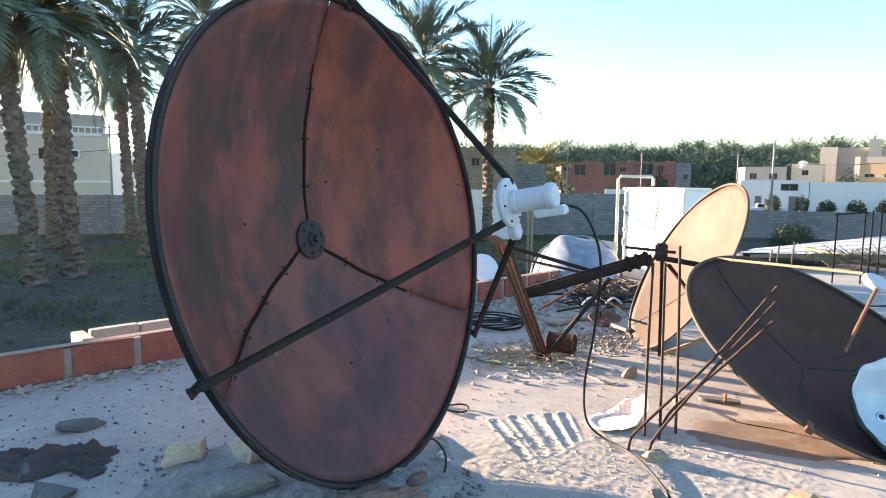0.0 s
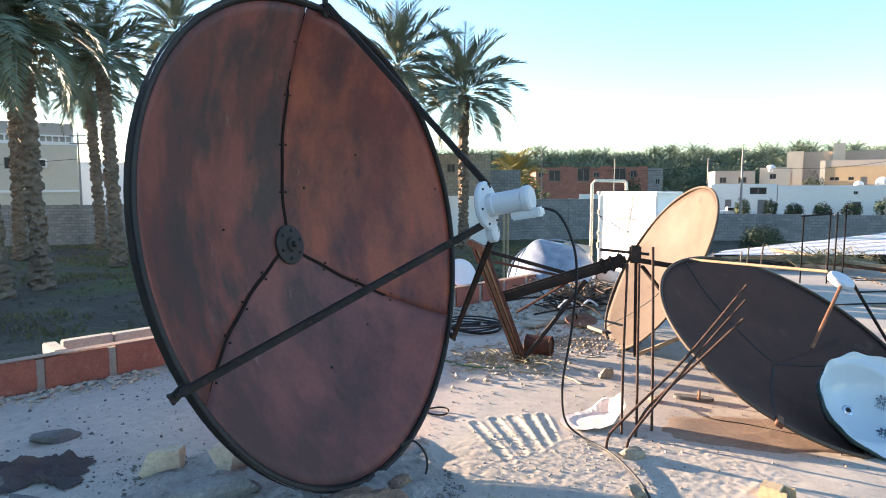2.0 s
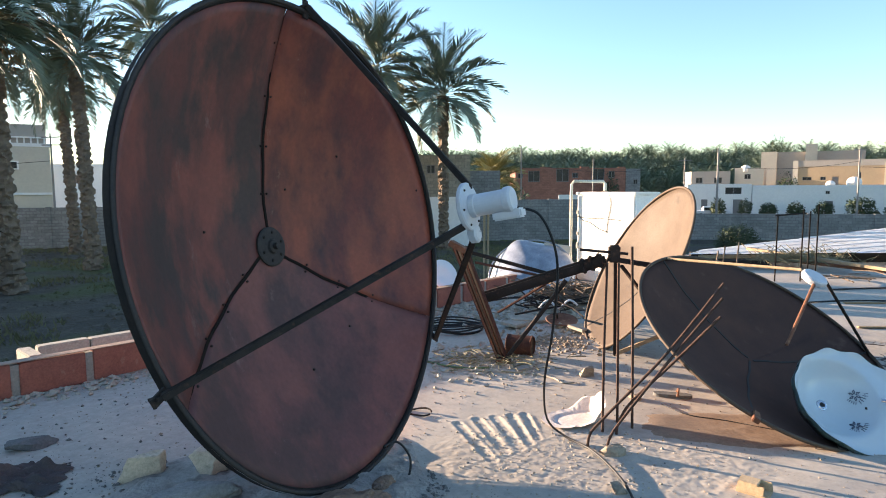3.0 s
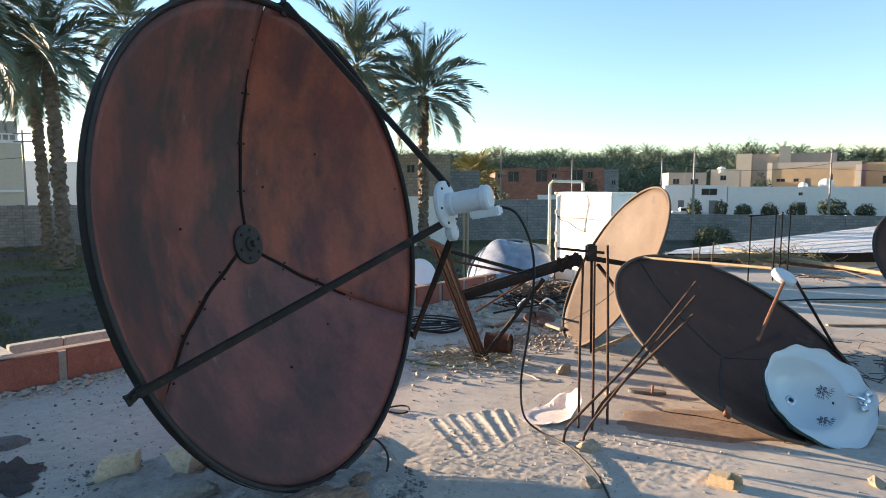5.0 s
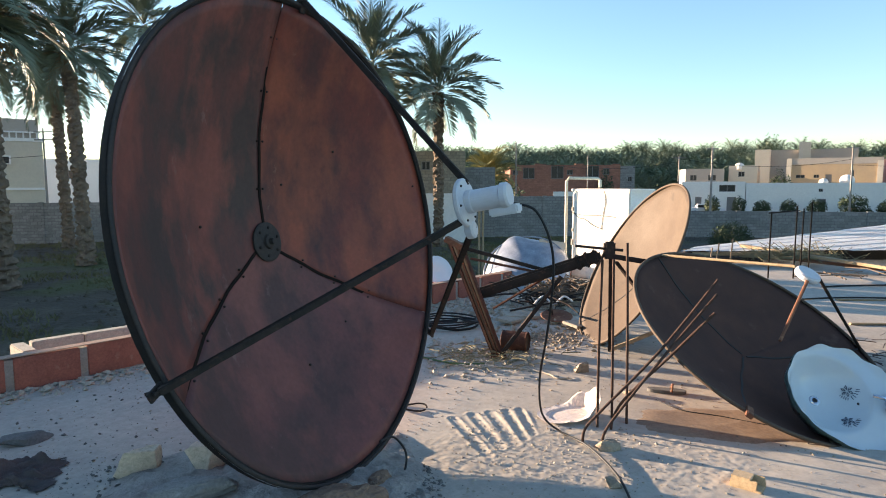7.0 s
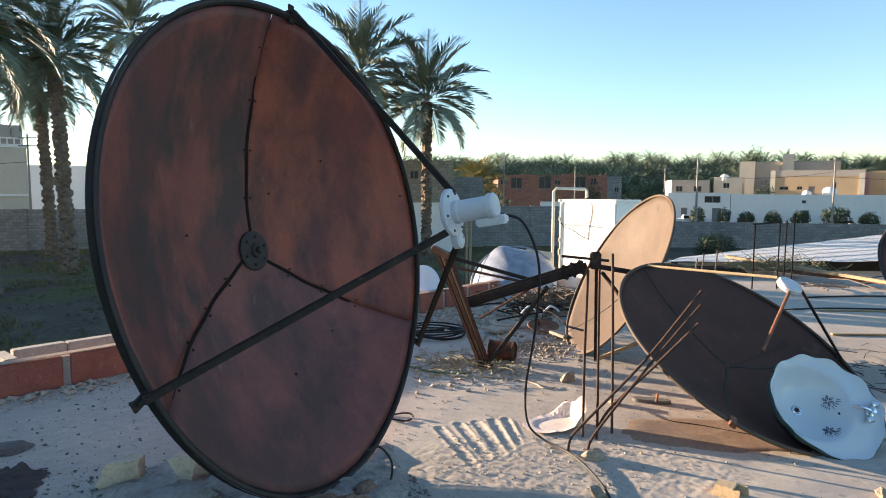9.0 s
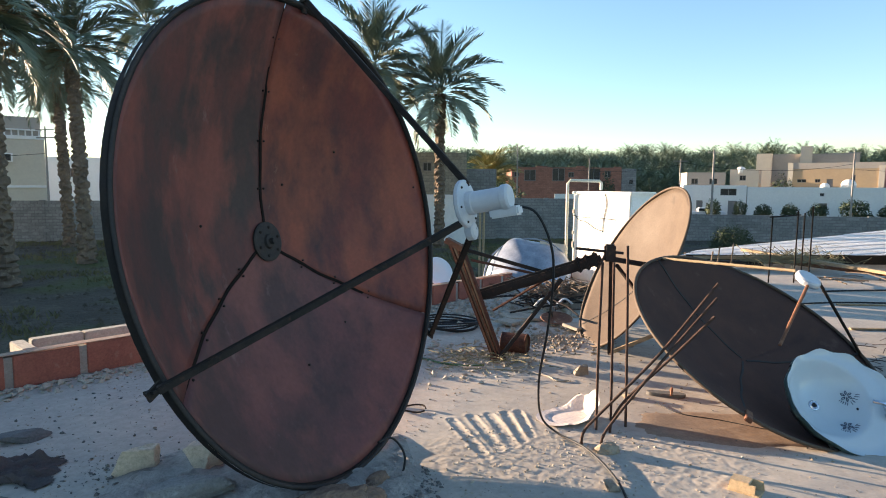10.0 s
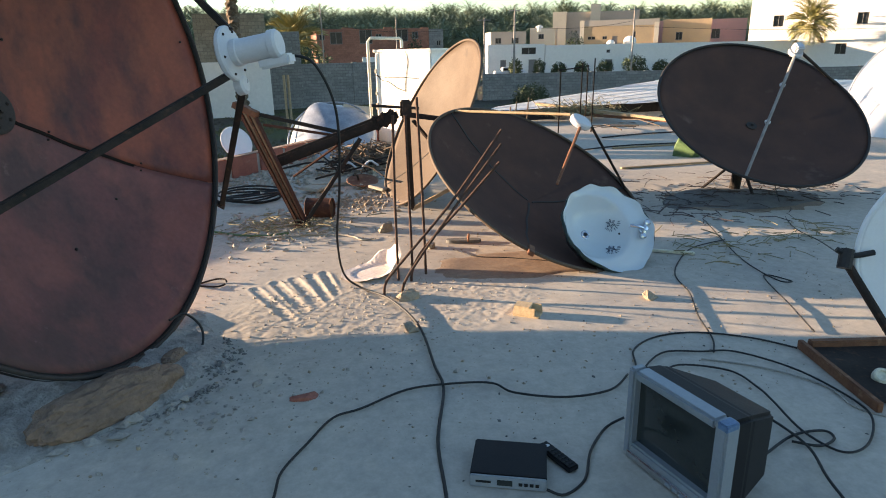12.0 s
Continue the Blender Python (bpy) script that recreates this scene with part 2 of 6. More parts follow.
def bar(bm, a, b, w, h, bevel=0.0):
    """A flat or square bar from a to b."""
    a, b = Vector(a), Vector(b)
    d = b - a
    m = Matrix.Translation((a + b) / 2) @ d.to_track_quat("Y", "Z").to_matrix().to_4x4()
    box(bm, -w / 2, w / 2, -d.length / 2, d.length / 2, -h / 2, h / 2, bevel, m)
    return bm


def tubed(pts, r, seg=8, taper=None, rounded=False):
    return tube(bmesh.new(), smooth_line(pts) if rounded else pts, r, seg, taper)


def barred(a, b, w, h, bevel=0.0):
    return bar(bmesh.new(), a, b, w, h, bevel)


def lathe(profile, seg=32, cap=True):
    """A turned body about z from (radius, height) pairs."""
    bm = bmesh.new()
    rings = [[bm.verts.new((r * math.cos(2 * math.pi * k / seg), r * math.sin(2 * math.pi * k / seg), z)) for k in range(seg)] for r, z in profile]
    for a, b in zip(rings, rings[1:]):
        for k in range(seg):
            bm.faces.new((a[k], a[(k + 1) % seg], b[(k + 1) % seg], b[k]))
    if cap:
        bm.faces.new(rings[0][::-1])
        bm.faces.new(rings[-1])
    return bm


def rock(size, seed, squash=(1, 0.75, 0.6), sub=2, rough=0.35):
    """A broken stone: a ball cut by random planes, with a rough skin."""
    rnd = random.Random(seed)
    bm = bmesh.new()
    bmesh.ops.create_icosphere(bm, subdivisions=sub + 1, radius=1)
    cuts = [(Vector((rnd.gauss(0, 1), rnd.gauss(0, 1), rnd.gauss(0, 1))).normalized(), rnd.uniform(0.5, 0.82)) for k in range(13)]
    off = Vector((seed * 7.3, seed * 3.1, seed * 1.7))
    for v in bm.verts:
        for d, h in cuts:
            k = v.co.dot(d)
            if k > h:
                v.co -= d * (k - h) * 0.94
        v.co *= 1 + rough * (0.35 * noise.noise(v.co * 1.6 + off) + 0.16 * noise.noise(v.co * 6 + off))
        v.co = Vector((v.co.x * squash[0], v.co.y * squash[1], v.co.z * squash[2])) * size * 1.25
    return bm


def chunk(size, seed, squash):
    """An angular broken stone: the hull of a few scattered corners, its faces roughened."""
    rnd = random.Random(seed * 13 + 5)
    bm = bmesh.new()
    for k in range(13):
        d = Vector((rnd.gauss(0, 1), rnd.gauss(0, 1), rnd.gauss(0, 1))).normalized()
        big = max(abs(d.x), abs(d.y), abs(d.z))
        bm.verts.new(d / big * rnd.uniform(0.82, 1.0))
    hull = bmesh.ops.convex_hull(bm, input=bm.verts[:])
    bmesh.ops.delete(bm, geom=[g for g in hull["geom_interior"] if isinstance(g, bmesh.types.BMVert)], context="VERTS")
    bmesh.ops.bevel(bm, geom=bm.edges[:], offset=0.05, segments=1, affect="EDGES")
    bmesh.ops.triangulate(bm, faces=bm.faces[:])
    bmesh.ops.subdivide_edges(bm, edges=[e for e in bm.edges if e.calc_length() > 0.25], cuts=3, use_grid_fill=True)
    bmesh.ops.triangulate(bm, faces=bm.faces[:])
    off = Vector((seed * 7.3, seed * 3.1, seed * 1.7))
    for v in bm.verts:
        v.co *= 1 + 0.09 * noise.noise(v.co * 2.5 + off) + 0.05 * noise.noise(v.co * 8 + off)
        v.co = Vector((v.co.x * squash[0], v.co.y * squash[1], v.co.z * squash[2])) * size
    return bm


def lump(size, seed, squash, sub=4, rough=0.3):
    """A weathered, rounded stone."""
    bm = bmesh.new()
    bmesh.ops.create_icosphere(bm, subdivisions=sub, radius=1)
    off = Vector((seed * 7.3, seed * 3.1, seed * 1.7))
    for v in bm.verts:
        q = Vector([c / (abs(c) ** 3 + 0.55) ** 0.18 for c in v.co])
        n = 0.55 * noise.noise(v.co * 1.3 + off) + 0.30 * noise.noise(v.co * 3.1 + off) + 0.16 * noise.noise(v.co * 7 + off) + 0.07 * noise.noise(v.co * 15 + off)
        q *= 1 + rough * n
        v.co = Vector((q.x * squash[0], q.y * squash[1], q.z * squash[2])) * size
    return bm


# ---- ground, roof, parapet ----
GROUND = -2.4
PAR_A, PAR_D = Vector((-3.31, 3.67, 0)), Vector((0.655, 0.756, 0))
PAR_N = Vector((-0.756, 0.655, 0))


# scrape marks fanned out in the sand: far end, near end, half width
SCRAPES = [((0.075, 3.50), (0.27, 2.95), 0.030), ((0.20, 3.57), (0.345, 3.06), 0.032), ((0.315, 3.60), (0.43, 3.12), 0.034), ((0.42, 3.63), (0.49, 3.19), 0.030), ((0.51, 3.66), (0.545, 3.26), 0.028)]


def height(x, y):
    """Relief of the dusty roof: sand drifts, scrape marks, crumbs."""
    p = Vector((x, y, 0))
    h = 0.006 * noise.noise(p * 0.9) + 0.003 * noise.noise(p * 4)
    if not (-0.4 < x < 2.1 and 2.2 < y < 3.9):
        return h
    k = max(0.0, 1 - ((x - 0.75) / 1.05) ** 2 - ((y - 2.93) / 0.52) ** 2)
    if k > 0:
        h += min(1, k * 2.5) * (0.003 * abs(noise.noise(p * 9)) + 0.002 * noise.noise(p * 30) + 0.0009 * noise.noise(p * 62))
    near = 1.0
    for (ax, ay), (bx, by), w in SCRAPES:
        t = max(0, min(1, ((x - ax) * (bx - ax) + (y - ay) * (by - ay)) / ((bx - ax) ** 2 + (by - ay) ** 2)))
        d = math.hypot(x - ax - t * (bx - ax), y - ay - t * (by - ay)) / w
        near = min(near, d / 2.2)
        h -= 0.0042 * math.exp(-d ** 4) * (1 - 0.5 * t)
        h += 0.0048 * math.exp(-((d - 1.25) / 0.35) ** 2) * (0.7 + 0.6 * noise.noise(p * 28)) * (0.5 + 0.5 * math.sin(math.pi * min(1, t + 0.15)))
    if near < 1:
        h += 0.0018 * (1 - near) * noise.noise(p * 50)
    return h


def sheet(name, xs, ys, f, material, keep=lambda x, y: True):
    bm = bmesh.new()
    grid = [[bm.verts.new((x, y, f(x, y))) for x in xs] for y in ys]
    for j in range(len(ys) - 1):
        for i in range(len(xs) - 1):
            if keep((xs[i] + xs[i + 1]) / 2, (ys[j] + ys[j + 1]) / 2):
                bm.faces.new((grid[j][i], grid[j][i + 1], grid[j + 1][i + 1], grid[j + 1][i]))
    bmesh.ops.delete(bm, geom=[v for v in bm.verts if not v.link_faces], context="VERTS")
    return part(name, bm, material, smooth=True)


def spaced(cuts):
    out = []
    for a, b, step in cuts:
        n = max(1, round((b - a) / step))
        out += [a + (b - a) * i / n for i in range(n)]
    return out + [cuts[-1][1]]


def on_roof(x, y):
    return (Vector((x, y, 0)) - PAR_A).dot(PAR_N) < 0.0 and y < 12.6 + max(0, x - 3.6) * 0.6 and not (x < 3.6 and y > 10.2)


def roof_body():
    """The slab's own thickness: side walls below the floor."""
    bm = bmesh.new()
    a, b = PAR_A - PAR_D * 9, PAR_A + PAR_D * 8.6
    line = [(a.x, a.y), (b.x, b.y), (3.6, 10.2), (3.6, 12.6), (16, 20.04), (16, -7), (a.x, -7)]
    top = [bm.verts.new((x, y, -0.03)) for x, y in line]
    low = [bm.verts.new((x, y, GROUND - 0.3)) for x, y in line]
    bm.faces.new(top)
    for k in range(len(line)):
        j = (k + 1) % len(line)
        bm.faces.new((low[k], low[j], top[j], top[k]))
    bmesh.ops.recalc_face_normals(bm, faces=bm.faces)
    return bm


xs = spaced([(-9, -3.4, 0.4), (-3.4, -0.3, 0.08), (-0.3, 1.8, 0.0095), (1.8, 4.5, 0.06), (4.5, 16, 0.4)])
ys = spaced([(-7, 0.4, 0.4), (0.4, 2.3, 0.06), (2.3, 3.75, 0.0095), (3.75, 6.5, 0.06), (6.5, 20.1, 0.3)])
roof_floor = sheet("floor", xs, ys, height, M_CONC, on_roof)
tagged(roof_floor, "dusty concrete flat roof scattered with sand", "floor", kind="structure")
tagged(part("roof_slab", roof_body(), M_CEMENT), "grey cement sides of the flat roof", "roof", kind="structure")


def land(x, y):
    d = math.hypot(x, y)
    h = 0.10 * noise.noise(Vector((x * 0.25, y * 0.25, 0))) + 0.10 * noise.noise(Vector((x * 1.1, y * 1.1, 3)))
    return GROUND + (h if d < 60 else h * 60 / d)


gx = spaced([(-3000, -300, 300), (-300, -60, 20), (-60, -4, 0.8), (-4, 30, 1.5), (30, 120, 10), (120, 3000, 300)])
gy = spaced([(-3000, -300, 300), (-300, 4, 20), (4, 50, 0.8), (50, 200, 6), (200, 3000, 280)])
ground = sheet("ground", gx, gy, land, M_DIRT)
tagged(ground, "bare garden soil with dry furrows among palms", "ground", kind="structure")

# mixed weeds on the soil
soil = M_DIRT.node_tree
bs = soil.nodes["Principled BSDF"]
was = bs.inputs["Base Color"].links[0].from_socket
tcn, nn, rr, mx = soil.nodes.new("ShaderNodeTexCoord"), soil.nodes.new("ShaderNodeTexNoise"), soil.nodes.new("ShaderNodeMapRange"), soil.nodes.new("ShaderNodeMix")
nn.inputs["Scale"].default_value, nn.inputs["Detail"].default_value = 0.22, 6
rr.inputs[1].default_value, rr.inputs[2].default_value = 0.48, 0.60
mx.data_type = "RGBA"
mx.inputs[7].default_value = (0.085, 0.09, 0.034, 1)
soil.links.new(tcn.outputs["Object"], nn.inputs["Vector"])
soil.links.new(nn.outputs[0], rr.inputs[0])
soil.links.new(rr.outputs[0], mx.inputs[0])
soil.links.new(was, mx.inputs[6])
soil.links.new(mx.outputs[2], bs.inputs["Base Color"])


def parapet():
    ang = math.degrees(math.atan2(PAR_D.y, PAR_D.x))
    wall = tagged(part("parapet_wall", boxed(-6, 9.2, 0.012, 0.09, -0.02, 0.225), M_MORTAR), "low roof parapet of red hollow clay blocks with grey mortar", "parapet", kind="structure")
    wall.matrix_world = pose(PAR_A.x, PAR_A.y, 0, 0, 0, ang)
    me = None
    x = -5.9
    k = 0
    while x < 8.9:
        length = 0.43
        if me is None:
            bm = boxed(0, length, 0, 0.1, 0.0, 0.235, 0.006)
            brick = part("brick", bm, M_BLOCK, wall)
            me = brick.data
        else:
            brick = new("brick", me)
            brick.parent = wall
        brick.matrix_basis = pose(x, 0.0 + 0.004 * math.sin(k * 5.1), 0.004 * math.sin(k * 2.3), 0, 0, 0.5 * math.sin(k * 3.7))
        x += length + 0.055
        k += 1
    cap = part("coping", boxed(-6, 9.2, 0.004, 0.097, 0.240, 0.246, 0.002), M_COPING, wall, "thin mortar coping")
    return wall


parapet()
# unseen plain wall closing the roof beyond the parapet's end, added to block sun
closing = tagged(part("wall_west", boxed(-5.6, -0.6, 0.01, 0.09, 0.25, 1.6, 0.01), M_CEMENT), "plain grey cement wall, unseen, added to shade the roof", "wall", kind="structure")
closing.matrix_world = pose(PAR_A.x, PAR_A.y, 0, 0, 0, math.degrees(math.atan2(PAR_D.y, PAR_D.x)))


def pale_wall(a, b, name, label):
    """A low wall of pale blocks on the roof's lower ledge."""
    a, b = Vector(a), Vector(b)
    d = b - a
    w = thing(name, Matrix.Translation(a) @ pose(0, 0, 0, 0, 0, math.degrees(math.atan2(d.y, d.x))), label, "wall", kind="structure")
    n = max(1, round(d.length / 0.42))
    me = None
    for i in range(n):
        if me is None:
            p = part("block", boxed(0.006, d.length / n - 0.006, -0.055, 0.055, 0, 0.15, 0.008), M_PALE, w)
            me = p.data
        else:
            p = new("block", me)
            p.parent = w
        p.location = (i * d.length / n, 0, 0.006 * math.sin(i * 4.1))
    return w


LEDGE = -0.1
c0, c1 = PAR_A + PAR_D * 0.75 + PAR_N * 0.14, PAR_A + PAR_D * 0.75 + PAR_N * 1.36
c2 = c1 + PAR_D * 4.5
for v in (c0, c1, c2):
    v.z = LEDGE
pale_wall(c0, c1, "ledge_wall", "short return of pale cement blocks beside the parapet")
pale_wall(c1 + PAR_D * 0.1, c2, "ledge_wall", "low wall of pale cement blocks outside the parapet")
bm = bmesh.new()
q = [PAR_A + PAR_D * 0.7 + PAR_N * 0.10, PAR_A + PAR_D * 0.7 + PAR_N * 1.5, PAR_A + PAR_D * 5.4 + PAR_N * 1.5, PAR_A + PAR_D * 5.4 + PAR_N * 0.10]
tv = [bm.verts.new((p.x, p.y, LEDGE)) for p in q]
bv = [bm.verts.new((p.x, p.y, GROUND - 0.2)) for p in q]
bm.faces.new(tv)
for k in range(4):
    bm.faces.new((bv[k], bv[(k + 1) % 4], tv[(k + 1) % 4], tv[k]))
bmesh.ops.recalc_face_normals(bm, faces=bm.faces)
tagged(part("ledge", bm, M_CONC), "narrow dusty concrete ledge outside the parapet", "ledge", kind="structure")


# ---- distance: walls, houses, poles, trees ----
def far_wall(a, b, h, material, label, z=GROUND, thick=0.2):
    a, b = Vector((*a, z)), Vector((*b, z))
    d = b - a
    bm = boxed(0, d.length, -thick / 2, thick / 2, -0.2, h, 0.01)
    k = 0.0
    while k < d.length:
        box(bm, k, k + 0.3, -thick / 2 - 0.05, thick / 2 + 0.05, -0.2, h + 0.04)
        k += 4.2
    w = part("compound_wall", bm, material)
    w.matrix_world = Matrix.Translation(a) @ pose(0, 0, 0, 0, 0, math.degrees(math.atan2(d.y, d.x)))
    return tagged(w, label, "wall", kind="structure")


far_wall((-60, 31), (-2.5, 50), 2.75, M_GREYBLOCK, "grey cement block compound wall behind the palm garden")
far_wall((2.5, 47), (16.5, 48), 3.05, M_GREYBLOCK, "tall grey cement block compound wall round the garden")
far_wall((16.8, 47.5), (60, 36), 1.95, M_GREYBLOCK, "long low grey cement block wall along the lane")
tagged(part("wall_panel", boxed(7.5, 16.5, 47.4, 47.55, 0.62, 1.0, 0.01), M_WHITEWALL), "white painted strip above the grey wall", "wall", kind="structure")


def house(name, a, b, depth, z0, z1, material, label, windows=(), roof_rail=0.5, door=()):
    """A flat-roofed house with its front from a to b (seen from the camera's side), openings as (along, up, width, height)."""
    a, b = Vector((*a, 0)), Vector((*b, 0))
    d = b - a
    L = d.length
    h = thing(name, Matrix.Translation((a.x, a.y, z0)) @ pose(0, 0, 0, 0, 0, math.degrees(math.atan2(d.y, d.x))), label, "house")
    H = z1 - z0
    ops = [(*w, 0) for w in windows] + [(*w, 1) for w in door]
    ex = sorted({0.0, L, *[o[0] for o in ops], *[o[0] + o[2] for o in ops]})
    ez = sorted({0.0, H, *[o[1] for o in ops], *[o[1] + o[3] for o in ops]})
    bm = bmesh.new()
    for i in range(len(ex) - 1):
        for j in range(len(ez) - 1):
            cx, cz = (ex[i] + ex[i + 1]) / 2, (ez[j] + ez[j + 1]) / 2
            if not any(o[0] < cx < o[0] + o[2] and o[1] < cz < o[1] + o[3] for o in ops):
                box(bm, ex[i], ex[i + 1], 0, 0.25, ez[j], ez[j + 1])
    box(bm, 0, 0.25, 0.25, depth, 0, H)
    box(bm, L - 0.25, L, 0.25, depth, 0, H)
    box(bm, 0.25, L - 0.25, depth - 0.25, depth, 0, H)
    bmesh.ops.remove_doubles(bm, verts=bm.verts, dist=0.001)
    part("wall", bm, material, h)
    part("roof", boxed(0.2, L - 0.2, 0.2, depth - 0.2, H - roof_rail - 0.2, H - roof_rail), M_CEMENT, h)
    for x, z, w, hh, is_door in ops:
        if is_door:
            part("door", boxed(x, x + w, 0.12, 0.18, z, z + hh), M_DOORMETAL, h)
        else:
            f = bmesh.new()
            box(f, x, x + 0.06, 0.08, 0.16, z, z + hh)
            box(f, x + w - 0.06, x + w, 0.08, 0.16, z, z + hh)
            box(f, x + w / 2 - 0.03, x + w / 2 + 0.03, 0.08, 0.16, z, z + hh)
            box(f, x + 0.06, x + w - 0.06, 0.08, 0.16, z + hh - 0.06, z + hh)
            box(f, x + 0.06, x + w - 0.06, 0.08, 0.16, z, z + 0.06)
            win = part("window", f, M_DOORMETAL, h)
            part("pane", boxed(x + 0.05, x + w - 0.05, 0.17, 0.2, z + 0.05, z + hh - 0.05), M_DARKGLASS, win)
    return h


# two-storey cream house behind the palms
hl = house("house", (-62, 35.5), (-36.4, 54.9), 12, GROUND, 5.35, M_CREAM, "cream two-storey house with small windows and a railed roof",
           windows=[(26.6, 5.6, 1.1, 1.0), (18.6, 5.7, 1.2, 0.9), (15.0, 2.0, 1.2, 1.2), (9.5, 5.6, 1.2, 1.0)], door=[(18.5, 0.6, 3.0, 2.6)])
part("parapet_band", boxed(-0.06, 32.2, -0.06, 12.06, 7.76, 8.05), M_WHITEWALL, hl)
part("upper_parapet", boxed(0.3, 31.9, 0.2, 0.4, 8.05, 9.7), M_GREYTAN, hl)
part("ledge", boxed(-0.05, 32.1, -0.12, 0.0, 3.55, 3.75), M_WHITEWALL, hl)
rail = bmesh.new()
for k in range(64):
    box(rail, 0.2 + k * 0.5, 0.32 + k * 0.5, -0.02, 0.1, 8.05, 8.55)
box(rail, 0.1, 32.0, -0.04, 0.14, 8.5, 8.62)
part("balustrade", rail, M_WHITEWALL, hl)
ac = part("air_conditioner", boxed(28.9, 29.75, -0.35, 0.1, 5.75, 6.5, 0.02), M_WHITEWALL, hl)
part("grille", boxed(29.05, 29.6, -0.365, -0.35, 5.85, 6.4), M_DARKGLASS, ac)

# unseen plain house closing the garden's sun side, added to shade the roof
house("house", (-31, 0), (-31, 19.1), 9, GROUND, 8.5, M_CREAM, "plain cream house beside the palms, unseen, added to shade the roof")

# block-built sheds and the unfinished red house
house("shed", (-3.4, 42), (0.75, 42), 4, GROUND, 3.75, M_BEIGEBLOCK, "two-storey shed of bare beige blocks, unplastered", windows=[(1.2, 4.9, 0.6, 0.6)], roof_rail=0.2)
tagged(part("plaster_panel", boxed(-3.45, 0.8, 41.9, 41.985, GROUND, 0.95), M_WHITEWALL), "pale plastered lower wall of the shed", "wall", kind="structure")
house("shed", (0.8, 46), (3.0, 46), 3, GROUND, 2.8, M_GREYBLOCK, "lower grey block shed beside the beige one", roof_rail=0.2)
red = house("unfinished_house", (6.53, 74), (19.4, 74), 8, GROUND, 3.85, M_REDBLOCK, "unfinished house of bare red blocks with empty window openings", roof_rail=0.6,
            windows=[(0.3, 5.1, 0.6, 0.6), (1.5, 4.65, 1.35, 1.3), (4.8, 4.65, 1.45, 1.5), (6.65, 5.1, 0.7, 0.6), (8.9, 4.85, 1.5, 1.3), (10.9, 5.1, 0.7, 0.8)])
for x0, x1, hh in ((0, 0.9, 0.10), (2.9, 4.2, 0.14), (7.6, 8.6, 0.16), (12.0, 12.8, 0.12)):
    part("broken_course", boxed(x0, x1, 0, 0.25, 6.25, 6.25 + hh), M_REDBLOCK, red)
house("shed", (19.5, 74.3), (21.2, 74.3), 4, GROUND, 3.75, M_GREYBLOCK, "narrow grey block shed beside the red house", windows=[(0.9, 4.3, 0.5, 0.6)], roof_rail=0.2)

# long white building along the lane
house("long_house", (31.0, 86.2), (38.6, 84.0), 8, GROUND, 1.95, M_WHITEWALL, "low white plastered building with small dark doors", windows=[(4.7, 3.0, 2.0, 0.9)], door=[(1.75, 0, 0.8, 2.3), (5.7, 0, 1.1, 2.3)], roof_rail=0.3)
house("long_house", (38.7, 84.0), (72, 74), 10, GROUND, 1.75, M_WHITEWALL, "long low white plastered building behind a hedge of bushes", windows=[(8.5, 3.0, 0.5, 0.4), (20, 2.4, 0.6, 0.6)], door=[(8.5, 0, 0.9, 2.1)], roof_rail=0.3)
tan = house("house", (49.9, 95.5), (59.8, 89), 7, GROUND, 5.35, M_TAN, "flat-roofed tan plastered house behind the white building", windows=[(1.2, 4.9, 1.2, 0.5), (3.5, 4.9, 0.7, 0.5), (8.0, 4.4, 0.5, 1.6)], door=[(5.0, 3.6, 0.8, 1.8)])
part("parapet_band", boxed(-0.05, 11.9, -0.05, 0.3, 6.9, 7.78), M_GREYTAN, tan, "grey rendered roof parapet")
part("pilaster", boxed(-0.06, 0.6, -0.12, 0.0, 0, 7.8), M_CREAM, tan)
part("pilaster", boxed(11.2, 11.9, -0.12, 0.0, 0, 7.3), M_CREAM, tan)
house("house", (52.6, 110), (65.1, 103), 9, GROUND, 7.4, M_GREYTAN, "larger grey-tan plastered house with a stair head on the roof", windows=[(11.0, 6.6, 0.8, 1.2)])
# sunlit side wall of the grey-tan house; its light is put into cream colour
house("cream_block", (51.6, 109.4), (53.6, 108.2), 3, GROUND, 7.5, M_CREAM, "sunlit side wall of the grey-tan house, its light put into cream colour")
house("cream_block", (57.2, 106.0), (58.7, 105.2), 2, GROUND, 8.6, M_CREAM, "small pale stair head on the roof")
house("house", (36.8, 101), (42.5, 100), 6, GROUND, 4.05, M_GREYTAN, "small grey plastered flat-roofed house", windows=[(0.7, 4.6, 1.0, 0.9), (3.4, 4.6, 1.2, 0.9)])
house("house", (43.6, 101), (47.2, 99), 6, GROUND, 4.55, M_CREAM, "small cream plastered flat-roofed house", windows=[(1.4, 5.2, 0.9, 0.8)])
house("house", (62.6, 92), (68.5, 88), 7, GROUND, 5.3, M_TAN, "tan plastered house with pale corner pilasters", windows=[(2.0, 4.6, 1.0, 1.2)])
house("house", (69, 104), (81, 95), 8, GROUND, 5.6, M_PINK, "pink plastered house with white pilasters", windows=[(1.5, 4.8, 1.4, 1.6), (5.2, 4.8, 1.4, 1.6), (9.5, 4.8, 1.4, 1.6)])
house("villa", (68.4, 79.6), (84, 64), 12, GROUND, 8.2, M_WHITEWALL, "large white two-storey villa", windows=[(3, 6.0, 1.3, 1.5), (8, 6.0, 1.3, 1.5), (13, 6.0, 1.3, 1.5), (5, 2.2, 1.3, 1.4), (11, 2.2, 1.3, 1.4)])


